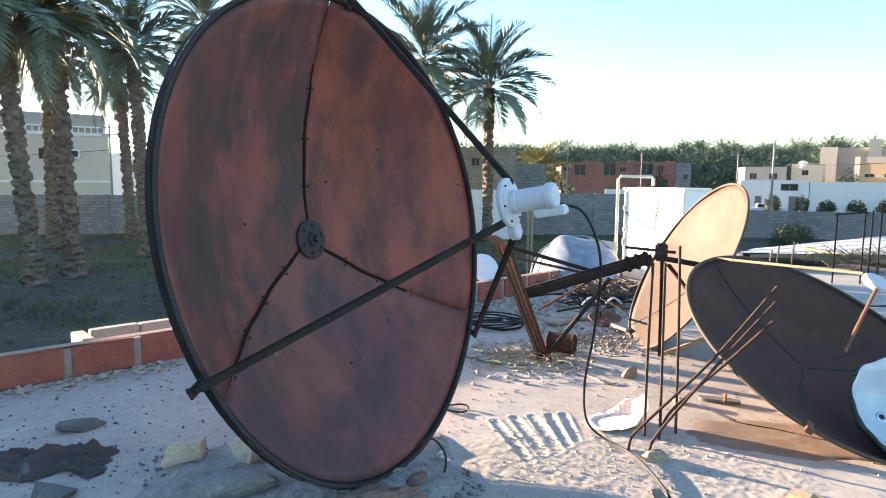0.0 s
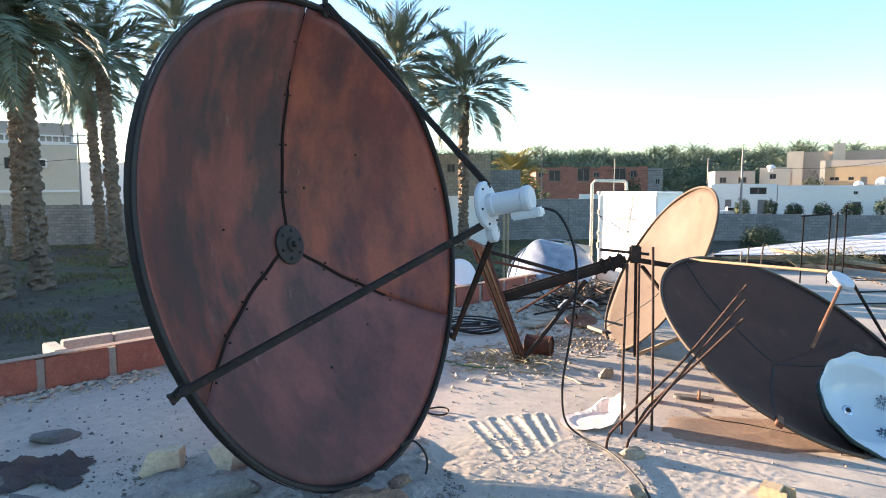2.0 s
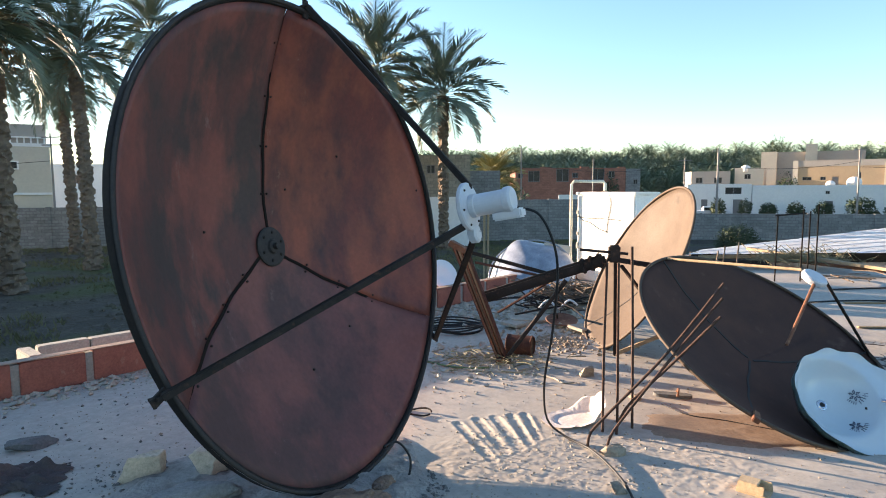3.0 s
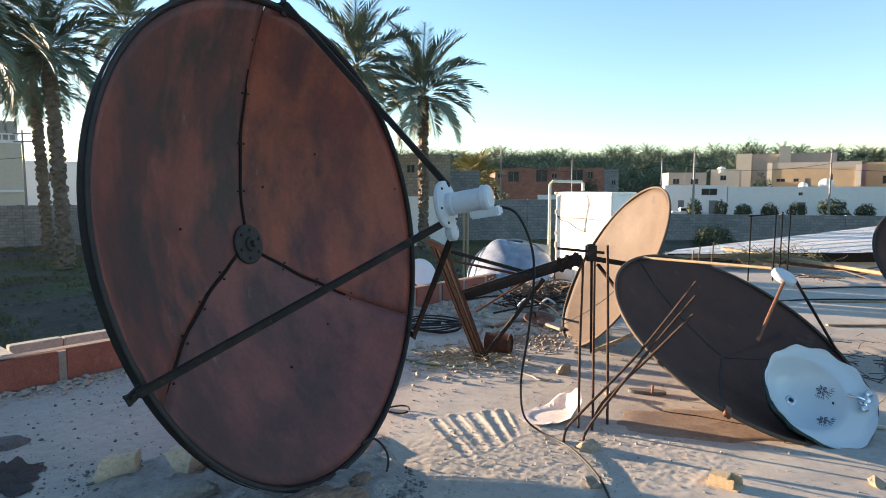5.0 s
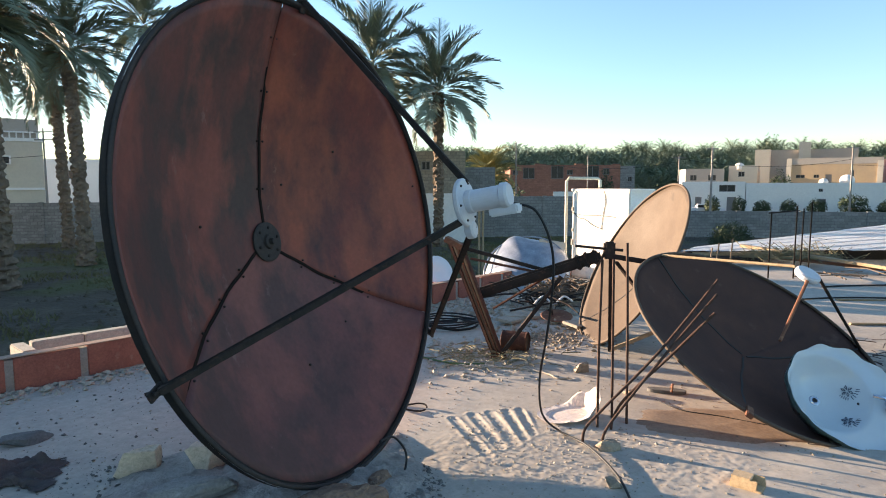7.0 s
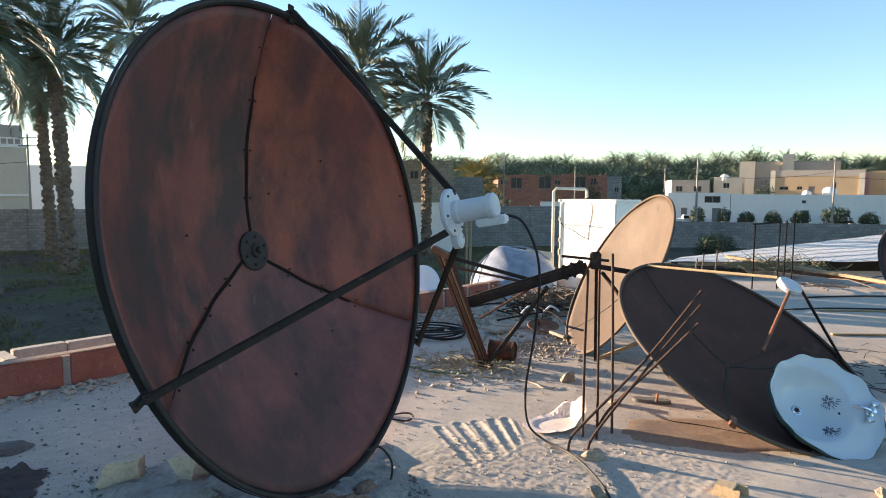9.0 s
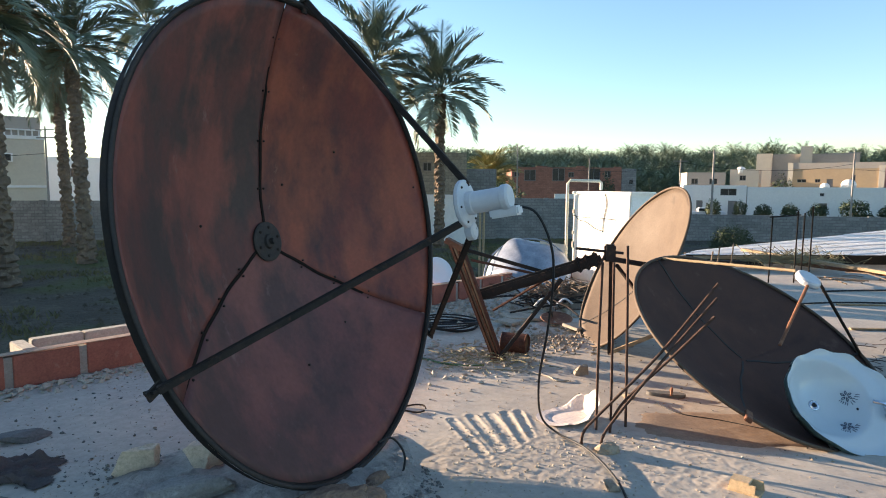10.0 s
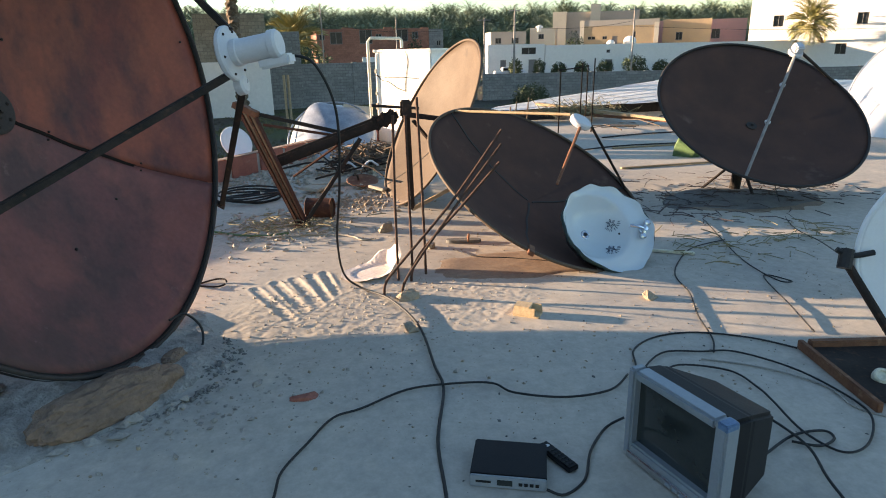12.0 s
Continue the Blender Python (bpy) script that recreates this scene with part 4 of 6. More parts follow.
    for a in (0.6, 2.7, 4.8):
        part("back_strut", barred(back, (0.7 * math.cos(a), 0.7 * math.sin(a), dish_z(R, D, 0.7) - 0.05), 0.03, 0.03), M_RUST, d)
    return d


big_dish()


def plain_dish(C, az, el, R, D, material, label, seams=(), arms=(), feed=0.0, rim_mat=M_RIM, arm_mats=(M_ARM,), warp=0.02, hub=True, seed=1):
    """A one-skin dish with joint strips; arms: angle, radius at the rim; the feed stands on the axis."""
    d = thing("satellite_dish", placed(Vector(C), az, el), label, "satellite dish")
    part("reflector", sector(R, D, 0, 2 * math.pi, 0.004, 14, 84, 0.001, warp, seed), material, d, smooth=True)
    part("rim", ring(R, 0.012, 0.0), rim_mat, d, smooth=True)
    for a in seams:
        part("seam", seam(R, D, a, 0.02, R - 0.01, 0.014), M_RIM, d)
    if hub:
        part("hub", lathe([(0.05, -D + 0.005), (0.05, -D + 0.014), (0.015, -D + 0.016), (0.012, -D + 0.035)], 20), M_RIM, d)
    for k, (a, rr) in enumerate(arms):
        part("feed_arm", tubed([(rr * math.cos(a), rr * math.sin(a), 0.0 if rr > R * 0.9 else dish_z(R, D, rr)), (0.05 * math.cos(a), 0.05 * math.sin(a), feed)], 0.013, 8), arm_mats[k % len(arm_mats)], d)
    if feed:
        part("feed_ring", lathe([(0.03, feed - 0.015), (0.055, feed - 0.015), (0.06, feed), (0.055, feed + 0.015), (0.03, feed + 0.015)], 24), M_LNB, d, "white feed ring")
    return d


dd = plain_dish((2.15, 3.89, 0.44), -56.5, 57.3, 0.90, 0.20, M_BROWNDISH, "dark brown satellite dish lying tilted on the roof under a basin",
                seams=[math.radians(a) for a in (99, -148, -19)], feed=0.0, rim_mat=M_TANDISH, hub=False, warp=0.03)
bd = plain_dish((1.74, 5.60, 0.72), -176.5, 28.8, 0.845, 0.2, M_TANDISH, "dusty tan satellite dish propped on its edge in the sun", seams=[math.radians(a) for a in (-118,)], rim_mat=M_TANDISH, warp=0.03, seed=4)
d3 = plain_dish((4.65, 4.61, 0.80), -100.0, 52.8, 0.944, 0.22, M_BROWNDISH, "dark brown satellite dish aimed at the sky on a short mast", arms=((math.radians(-120), 0.93), (math.radians(20), 0.93)), feed=0.62, arm_mats=(M_POLE, M_ARM), warp=0.01, seed=7)
d4 = plain_dish((3.27, 1.74, 0.41), 243, 12, 0.43, 0.07, M_WHITEDISH, "pale white offset dish standing in the shade", rim_mat=M_WHITEDISH, hub=False, warp=0.0)
d5 = plain_dish((9.25, 6.75, 0.62), 190, 20, 1.0, 0.1, M_WHITEDISH, "white satellite dish catching the sun", rim_mat=M_WHITEDISH, hub=False, warp=0.0)
# ---- more materials ----
M_CERAMIC = surf("white_glazed_ceramic", (0.56, 0.62, 0.65), (0.52, 0.59, 0.62), 4, None, 50, 0.14, bump=0.0, spec=0.5, gr=0.06)
M_CERAMICBACK = surf("dark_green_glaze", (0.05, 0.10, 0.10), (0.10, 0.15, 0.15), 14, (0.35, 0.38, 0.38), 60, 0.3, bump=0.1, spot=0.25)
M_DECOR = surf("dark_blue_glaze", (0.03, 0.05, 0.10), (0.06, 0.08, 0.12), 30, None, 90, 0.25, bump=0)
M_CHROME = surf("chrome", (0.75, 0.76, 0.78), (0.62, 0.64, 0.66), 10, None, 60, 0.15, metal=1.0, bump=0)
M_SILVER = surf("silver_plastic", (0.30, 0.33, 0.36), (0.26, 0.29, 0.32), 5, (0.24, 0.25, 0.27), 120, 0.38, metal=0.3, bump=0.06, spot=0.2, gr=0.3)
M_TVBLACK = surf("black_plastic", (0.012, 0.012, 0.014), (0.019, 0.019, 0.020), 6, (0.05, 0.047, 0.045), 140, 0.5, bump=0.15, spot=0.2, gr=0.4, spec=0.15)
M_SCREEN = surf("dark_glass_screen", (0.020, 0.025, 0.024), (0.026, 0.031, 0.030), 2, None, 40, 0.12, bump=0, spec=0.6)
M_PLASTIC = surf("dusty_white_plastic", (0.72, 0.62, 0.56), (0.64, 0.56, 0.51), 5, (0.5, 0.42, 0.36), 60, 0.6, bump=0.1, spot=0.25)
M_GALV = surf("galvanised_sheet", (0.42, 0.44, 0.48), (0.26, 0.28, 0.31), 5, (0.58, 0.57, 0.55), 40, 0.40, metal=0.6, bump=0.25, spot=0.3)
M_RAG = surf("dirty_cloth", (0.115, 0.080, 0.072), (0.075, 0.068, 0.066), 5, (0.24, 0.24, 0.24), 140, 0.95, bump=0.6, spot=0.3)
M_REBAR = surf("rusty_rebar", (0.10, 0.055, 0.040), (0.065, 0.040, 0.032), 20, (0.18, 0.10, 0.06), 160, 0.8, metal=0.3, bump=0.4)
M_GREEN = surf("green_plastic", (0.10, 0.17, 0.07), (0.08, 0.13, 0.06), 4, None, 50, 0.6, bump=0.1)
M_TWIG = surf("dry_twigs", (0.26, 0.22, 0.13), (0.19, 0.17, 0.10), 5, None, 60, 0.9, bump=0.2)
M_DARKSAND = surf("dark_grey_soil", (0.105, 0.10, 0.095), (0.075, 0.072, 0.07), 4, (0.15, 0.14, 0.13), 40, 1.0, bump=0.5, spot=0.3)
M_YELLOWBRICK = surf("yellow_brick", (0.62, 0.45, 0.27), (0.52, 0.37, 0.22), 9, (0.66, 0.53, 0.36), 60, 0.95, bump=0.3, spot=0.3)
M_DARKRUST = surf("dark_rusted_steel", (0.115, 0.048, 0.032), (0.075, 0.034, 0.025), 9, (0.19, 0.085, 0.05), 80, 0.8, bump=0.4, spec=0.15)
M_REDSANDSHADE = surf("reddish_sand_with_shade", (0.31, 0.225, 0.160), (0.24, 0.175, 0.13), 3, (0.36, 0.275, 0.20), 40, 1.0, bump=0.4, spot=0.3)
M_BLUETAPE = surf("blue_tape", (0.12, 0.21, 0.34), (0.09, 0.16, 0.27), 20, None, 90, 0.35, bump=0.1)
M_CREAMPIPE = surf("cream_pvc", (0.70, 0.66, 0.52), (0.62, 0.58, 0.46), 6, None, 60, 0.45, bump=0.05)


# ---- mortar mound under the big dish ----
def mound():
    bm = bmesh.new()
    n, m = 120, 30
    rows = []
    for j in range(m + 1):
        t = j / m
        row = []
        for i in range(n):
            a = 2 * math.pi * i / n
            rad = (1 - t) * (1 + 0.14 * noise.noise(Vector((math.cos(a) * 1.7, math.sin(a) * 1.7, 2))))
            x, y = rad * 0.84 * math.cos(a), rad * 0.66 * math.sin(a)
            z = 0.06 * (1 - (1 - t) ** 3) + (0.03 * noise.noise(Vector((x * 7, y * 7, 0))) + 0.014 * noise.noise(Vector((x * 25, y * 25, 4)))) * min(1, t * 5) - 0.012 * (t == 0)
            row.append(bm.verts.new((x, y, z)))
        rows.append(row)
    for a, b in zip(rows, rows[1:]):
        for i in range(n):
            bm.faces.new((a[i], a[(i + 1) % n], b[(i + 1) % n], b[i]))
    bmesh.ops.remove_doubles(bm, verts=bm.verts, dist=1e-4)
    t = thing("mortar_base", pose(-0.82, 2.62, 0, 0, 0, 38), "rough mortar mound with embedded yellow stones under the dish", "base")
    part("mortar", bm, M_MOUND, t, smooth=True)
    for k, (x, y, z, s, sq, rz) in enumerate(((0.04, -0.50, 0.03, 0.31, (1.0, 0.42, 0.38), 3), (-0.50, -0.40, 0.02, 0.14, (1.1, 0.8, 0.75), 0), (0.42, -0.34, 0.03, 0.06, (1.2, 0.7, 0.6), 20))):
        s_ = part("stone", lump(s, 11 + k, sq, 5, 0.42), M_YELLOWROCK, t, "weathered yellow stone")
        s_.matrix_basis = pose(x, y, z, 0, 0, rz)
    return t


mound()


# ---- loose stones ----
def stone(x, y, size, seed, squash, rz, mat, label, z=0.0):
    s = part("stone", chunk(size, seed, squash), mat)
    s.matrix_world = pose(x, y, z + size * squash[2] * 0.5, 4, 3, rz)
    return tagged(s, label, "stone", "loose stones")


stone(-1.53, 2.74, 0.10, 4, (1.15, 0.72, 0.95), 20, M_PALESTONE, "pale yellow stone lying on the dusty roof")
stone(-1.17, 2.72, 0.105, 6, (1.0, 0.75, 1.1), 60, M_PALESTONE, "pale stone against the mortar mound")
stone(-2.34, 3.1, 0.12, 3, (1.25, 0.55, 0.3), 25, M_GREYSTONE, "flat grey piece of broken cement")
stone(1.07, 4.52, 0.066, 4, (1.0, 0.85, 0.8), 15, M_STONE, "fist-sized rough stone on the roof")
stone(0.93, 3.05, 0.06, 5, (1.2, 0.9, 0.5), 15, M_STONE, "small stone at the foot of the rods")
stone(0.86, 2.62, 0.045, 6, (1.0, 0.9, 0.6), 0, M_STONE, "small pale stone in the sand")
stone(1.30, 3.95, 0.045, 7, (1.0, 0.9, 0.6), 0, M_STONE, "small pale stone in the sand")
stone(2.25, 2.62, 0.05, 8, (1.0, 0.9, 0.8), 0, M_STONE, "small pale stone in the sand")
stone(0.285, 2.11, 0.05, 9, (1.3, 0.5, 0.35), 8, M_BLOCK, "flat red-brown shard of clay block")
stone(-1.95, 2.32, 0.09, 10, (1.3, 0.7, 0.35), 8, M_GREYSTONE, "flat grey piece of broken cement")


def cement_block():
    b = part("cement_block", chunk(0.15, 57, (1.3, 0.7, 0.5)), M_CEMENTLUMP)
    b.matrix_world = pose(-1.10, 2.40, 0.075, 12, -6, 30)
    return tagged(b, "broken grey lump of cement block with chipped edges", "block")


cement_block()


def loose_brick():
    bm = bmesh.new()
    box(bm, -0.085, 0.085, -0.05, 0.05, 0.0, 0.016, 0.003)
    box(bm, -0.085, 0.085, 0.036, 0.05, 0.012, 0.07, 0.003)
    box(bm, -0.085, 0.06, -0.05, -0.036, 0.012, 0.066, 0.003)
    box(bm, -0.085, -0.068, -0.04, 0.04, 0.012, 0.068, 0.003)
    box(bm, -0.085, 0.025, -0.05, 0.05, 0.060, 0.072, 0.003)
    for v in bm.verts:
        v.co += 0.006 * Vector((noise.noise(v.co * 25), noise.noise(v.co * 25 + Vector((3, 0, 0))), 0))
    for v in bm.verts:
        v.co *= 0.82
    b = part("half_brick", bm, M_YELLOWBRICK)
    b.matrix_world = pose(1.50, 2.615, 0.002, 0, 0, -38)
    return tagged(b, "broken yellow hollow half brick lying in the sun", "brick")


loose_brick()


def gravel(name, n, pick, lo, hi, seed, mat, label):
    """Crumbs and chips, one mass."""
    rnd = random.Random(seed)
    vs, fs = [], []
    base = [Vector(v) for v in ((1, 0, 0), (-1, 0, 0), (0, 1, 0), (0, -1, 0), (0, 0, 1), (0, 0, -1))]
    tri = ((0, 2, 4), (2, 1, 4), (1, 3, 4), (3, 0, 4), (2, 0, 5), (1, 2, 5), (3, 1, 5), (0, 3, 5))
    for i in range(n):
        x, y = pick(rnd)
        s = lo * (hi / lo) ** (rnd.random() ** 2.2)
        m = Euler((rnd.uniform(-0.4, 0.4), rnd.uniform(-0.4, 0.4), rnd.uniform(0, 6.3))).to_matrix()
        k = len(vs)
        sq = Vector((1, rnd.uniform(0.5, 1), rnd.uniform(0.3, 0.8)))
        for b in base:
            p = Vector((b.x * sq.x, b.y * sq.y, b.z * sq.z)) * s * rnd.uniform(0.75, 1.2)
            vs.append(m @ p + Vector((x, y, height(x, y) + s * sq.z * 0.4)))
        fs += [tuple(k + j for j in f) for f in tri]
    me = bpy.data.meshes.new(name)
    me.from_pydata(vs, [], fs)
    me.materials.append(mat)
    return tagged(new(name, me), label, "rubble", kind="stuff")


def along_parapet(r):
    p = PAR_A + PAR_D * r.uniform(-1.5, 7.5) - PAR_N * (0.02 + abs(r.gauss(0, 0.14)))
    return p.x, p.y


gravel("mortar_chips", 2600, along_parapet, 0.006, 0.05, 3, M_PALE, "mortar chips fallen along the foot of the parapet")
gravel("gravel", 4200, lambda r: (r.uniform(-2.6, 3.6), r.uniform(1.6, 5.2)), 0.002, 0.012, 4, M_STONE, "fine gravel scattered over the roof")
gravel("gravel", 900, lambda r: (r.gauss(0.65, 0.4), r.gauss(2.95, 0.28)), 0.003, 0.012, 5, M_PALE, "gravel in the scraped sand")
gravel("dark_crumbs", 1300, lambda r: (r.uniform(-2.6, 3.8), r.uniform(1.2, 5.5)), 0.002, 0.012, 6, M_GREYSTONE, "dark crumbs scattered over the roof")
gravel("dark_crumbs", 520, lambda r: (r.gauss(-1.38, 0.24), r.gauss(2.72, 0.10)), 0.004, 0.024, 8, M_GREYSTONE, "dark crumbs round the stones")
gravel("dark_crumbs", 650, lambda r: (r.uniform(-3.0, -0.6), r.uniform(1.9, 4.4)), 0.003, 0.018, 12, M_GREYSTONE, "dark crumbs on the shaded roof")
gravel("dark_crumbs", 420, lambda r: (r.gauss(-0.35, 0.45), r.gauss(2.2, 0.2)), 0.003, 0.022, 13, M_MOUND, "crumbs of mortar round the mound")
gravel("dark_crumbs", 160, lambda r: (r.gauss(-0.06, 0.05), r.gauss(2.56, 0.10)), 0.004, 0.02, 16, M_GREYSTONE, "dark crumbs beside the mound")
gravel("dark_crumbs", 120, lambda r: (lambda u: (-0.32 + 0.26 * u, 2.14 + 0.2 * u + r.gauss(0, 0.02)))(r.random()), 0.004, 0.018, 17, M_GREYSTONE, "line of dark crumbs before the mound")
gravel("dark_crumbs", 170, lambda r: (lambda u: (-0.78 + 0.62 * u, 2.34 + 0.30 * u + r.gauss(0, 0.03)))(r.random()), 0.006, 0.026, 18, M_GREYSTONE, "dark crumbs behind the yellow stone")
gravel("mortar_clods", 120, lambda r: (r.gauss(-0.45, 0.3), r.gauss(2.22, 0.12)), 0.008, 0.05, 15, M_MOUND, "clods of broken mortar before the mound")
gravel("rubble", 900, lambda r: (r.uniform(-0.15, 0.75), r.gauss(4.95, 0.3)), 0.006, 0.04, 7, M_PALE, "rubble heap below the rusty frame")
gravel("rubble", 500, lambda r: (r.gauss(1.1, 0.25), r.gauss(5.7, 0.3)), 0.006, 0.035, 9, M_STONE, "grey rubble before the propped dish")
gravel("rubble", 500, lambda r: (r.uniform(0.1, 1.5), r.gauss(7.0, 0.5)), 0.01, 0.07, 10, M_PALE, "broken plaster along the roof edge")


gravel("rubble", 600, lambda r: (r.gauss(0.95, 0.22), r.gauss(5.55, 0.16)), 0.006, 0.030, 21, M_STONE, "grey rubble between the can and the propped dish")
gravel("rubble", 500, lambda r: (r.uniform(-0.3, 0.9), r.gauss(6.9, 0.35)), 0.008, 0.045, 22, M_STONE, "grey rubble along the parapet")


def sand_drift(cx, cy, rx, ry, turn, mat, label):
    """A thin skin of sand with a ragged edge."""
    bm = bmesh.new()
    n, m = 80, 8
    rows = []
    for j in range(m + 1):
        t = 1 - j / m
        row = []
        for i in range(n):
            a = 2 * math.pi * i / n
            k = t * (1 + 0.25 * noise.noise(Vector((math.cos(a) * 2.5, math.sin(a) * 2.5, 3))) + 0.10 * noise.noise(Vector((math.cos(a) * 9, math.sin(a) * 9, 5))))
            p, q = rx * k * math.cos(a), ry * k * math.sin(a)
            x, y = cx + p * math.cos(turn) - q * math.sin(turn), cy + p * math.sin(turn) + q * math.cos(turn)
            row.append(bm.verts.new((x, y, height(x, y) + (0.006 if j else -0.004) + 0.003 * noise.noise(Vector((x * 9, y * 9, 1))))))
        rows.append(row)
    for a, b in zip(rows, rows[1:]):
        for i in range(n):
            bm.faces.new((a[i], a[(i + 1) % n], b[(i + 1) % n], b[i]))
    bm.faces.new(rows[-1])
    return tagged(part("sand_drift", bm, M_REDSANDSHADE, smooth=True), label, "sand", kind="stuff")


# reddish sand whose colour also carries the shade by the lying dish
sand_drift(1.78, 3.42, 0.62, 0.28, -0.15, M_REDSANDSHADE, "thin drift of reddish-brown sand, darkened for shade before the lying dish")
sand_drift(4.35, 4.42, 0.75, 0.45, -0.35, M_DARKSAND, "darker patch of mortar and soil round the dish mast")


def twigs(name, n, pick, length, r, seed, mat, label, tilt=0.15, z=0.02):
    rnd = random.Random(seed)
    bm = bmesh.new()
    for i in range(n):
        x, y = pick(rnd)
        a, L = rnd.uniform(0, 6.3), length * rnd.uniform(0.4, 1.2)
        d = Vector((math.cos(a), math.sin(a), rnd.uniform(-tilt, tilt)))
        p = Vector((x, y, z + rnd.uniform(0, 0.06) + abs(d.z) * L / 2))
        mid = p + Vector((rnd.uniform(-1, 1), rnd.uniform(-1, 1), rnd.uniform(0, 1))) * L * 0.08
        tube(bm, [p - d * L / 2, mid, p + d * L / 2], r * rnd.uniform(0.6, 1.4), 5)
    return tagged(part(name, bm, mat), label, "debris", kind="stuff")


twigs("scrap_sticks", 55, lambda r: (r.gauss(1.25, 0.28), r.gauss(7.1, 0.4)), 0.45, 0.009, 2, M_ARM, "heap of rusty rods and sticks by the parapet", 0.35, 0.05)
twigs("dry_brush", 420, lambda r: (r.gauss(6.15, 0.42), r.gauss(11.0, 0.2)), 0.34, 0.0045, 3, M_TWIG, "heap of dry brushwood at the roof edge", 0.8, 0.12)
twigs("dry_fronds", 260, lambda r: (r.gauss(1.42, 0.2), r.gauss(7.5, 0.25)), 0.4, 0.007, 12, M_TRUNK, "heap of dry brown palm litter by the dumped dish", 0.5, 0.08)
twigs("straw", 150, lambda r: (r.gauss(0.35, 0.3), r.gauss(4.8, 0.15)), 0.14, 0.003, 4, M_TWIG, "straw on the roof under the rusty frame", 0.2, 0.005)
twigs("straw", 120, lambda r: (r.uniform(2.8, 4.4), r.gauss(3.25, 0.18)), 0.16, 0.003, 5, M_TWIG, "straw and plant scraps on the roof", 0.2, 0.004)
twigs("dark_twigs", 200, lambda r: (r.uniform(3.2, 5.6), r.gauss(4.7, 0.45)), 0.22, 0.0035, 6, M_RAG, "dark twigs and wires round the far dish", 0.08, 0.004)
twigs("scrap_sticks", 14, lambda r: (r.uniform(5.6, 7.8), r.uniform(9.0, 11.0)), 0.9, 0.010, 7, M_TRUNK, "sticks and laths on the far roof", 0.1, 0.03)


# ---- rusty frame that carried a mast ----
def rusty_frame():
    f = thing("rusty_mast_support", pose(0, 0, 0), "rusty steel frame with a thick dark pipe and thin braces", "steel frame")
    tl, tr, ft = Vector((0.03, 5.10, 0.985)), Vector((0.165, 5.02, 0.90)), Vector((0.455, 4.89, 0.03))
    fl = ft + Vector((-0.045, 0.03, 0))
    fr = ft + Vector((0.03, -0.02, 0))
    part("channel_flange", barred(tl, fl, 0.05, 0.014, 0.003), M_DARKRUST, f)
    # strips of lighter rust paint the sunlit edges of the channel
    part("flange_edge", barred(tl + Vector((0.0, -0.026, 0)), fl + Vector((0, -0.026, 0)), 0.007, 0.016, 0.002), M_RUST, f, "lighter rust strip, sunlight on the edge put into colour")
    part("flange_edge", barred((tl + tr) / 2 + Vector((0.0, -0.012, 0)), (fl + fr) / 2 + Vector((0, -0.012, 0)), 0.008, 0.012, 0.002), M_RUST, f, "lighter rust strip, sunlight on the edge put into colour")
    part("channel_flange", barred(tr, fr, 0.05, 0.014, 0.003), M_DARKRUST, f)
    web = bmesh.new()
    q = [tl + Vector((0.01, 0.05, 0)), tr + Vector((-0.01, 0.05, 0)), fr + Vector((0, 0.05, 0)), fl + Vector((0, 0.05, 0))]
    vs = [web.verts.new(p) for p in q] + [web.verts.new(p + Vector((0.0, 0.012, 0))) for p in q]
    web.faces.new(vs[:4])
    web.faces.new(vs[4:][::-1])
    for k in range(4):
        web.faces.new((vs[k], vs[(k + 1) % 4], vs[4 + (k + 1) % 4], vs[4 + k]))
    bmesh.ops.recalc_face_normals(web, faces=web.faces)
    part("channel_web", web, M_ARM, f)
    part("rib", barred((tl + tr) / 2 + Vector((0, 0.02, 0)), (fl + fr) / 2 + Vector((0, 0.02, 0)), 0.03, 0.010), M_DARKRUST, f)
    part("cap", barred(tl + Vector((-0.02, 0, 0.01)), tr + Vector((0.02, 0, 0.01)), 0.07, 0.05, 0.004), M_RUST, f, "pale rusted end cap")
    part("foot_plate", boxed(0.39, 0.52, 4.83, 4.95, 0.0, 0.03, 0.004), M_DARKRUST, f)
    pa, pb = Vector((0.26, 5.12, 0.50)), Vector((1.27, 4.78, 0.885))
    part("pipe", barred(pa, pb, 0.095, 0.095, 0.02), M_ARM, f)
    for k in range(3):
        c = pb + (pa - pb).normalized() * (0.03 + 0.07 * k)
        part("clamp_ring", barred(c, c + (pa - pb).normalized() * 0.03, 0.125, 0.125, 0.01), M_ARM, f)
    part("brace", barred((0.20, 5.05, 0.91), (0.87, 4.98, 0.73), 0.03, 0.03), M_ARM, f)
    part("brace", barred((0.22, 5.04, 0.83), (0.83, 4.98, 0.71), 0.02, 0.02), M_DARKRUST, f)
    part("brace", barred((0.47, 4.86, 0.03), (0.97, 4.86, 0.70), 0.035, 0.03), M_ARM, f)
    part("brace", tubed([(0.42, 5.1, 0.38), (0.92, 4.95, 0.72)], 0.011, 6), M_DARKRUST, f)
    part("joint_plate", boxed(1.29, 1.38, 4.73, 4.79, 0.86, 1.0, 0.012), M_ARM, f)
    part("joint_bolt", tubed([(1.06, 4.76, 0.965), (1.44, 4.74, 0.93)], 0.012, 6), M_ARM, f)
    part("post", barred((1.35, 4.77, 0.97), (1.42, 5.0, 0.03), 0.032, 0.032, 0.005), M_ARM, f)
    part("side_bar", barred((1.36, 4.76, 0.88), (1.72, 4.78, 0.82), 0.04, 0.04, 0.004), M_ARM, f)
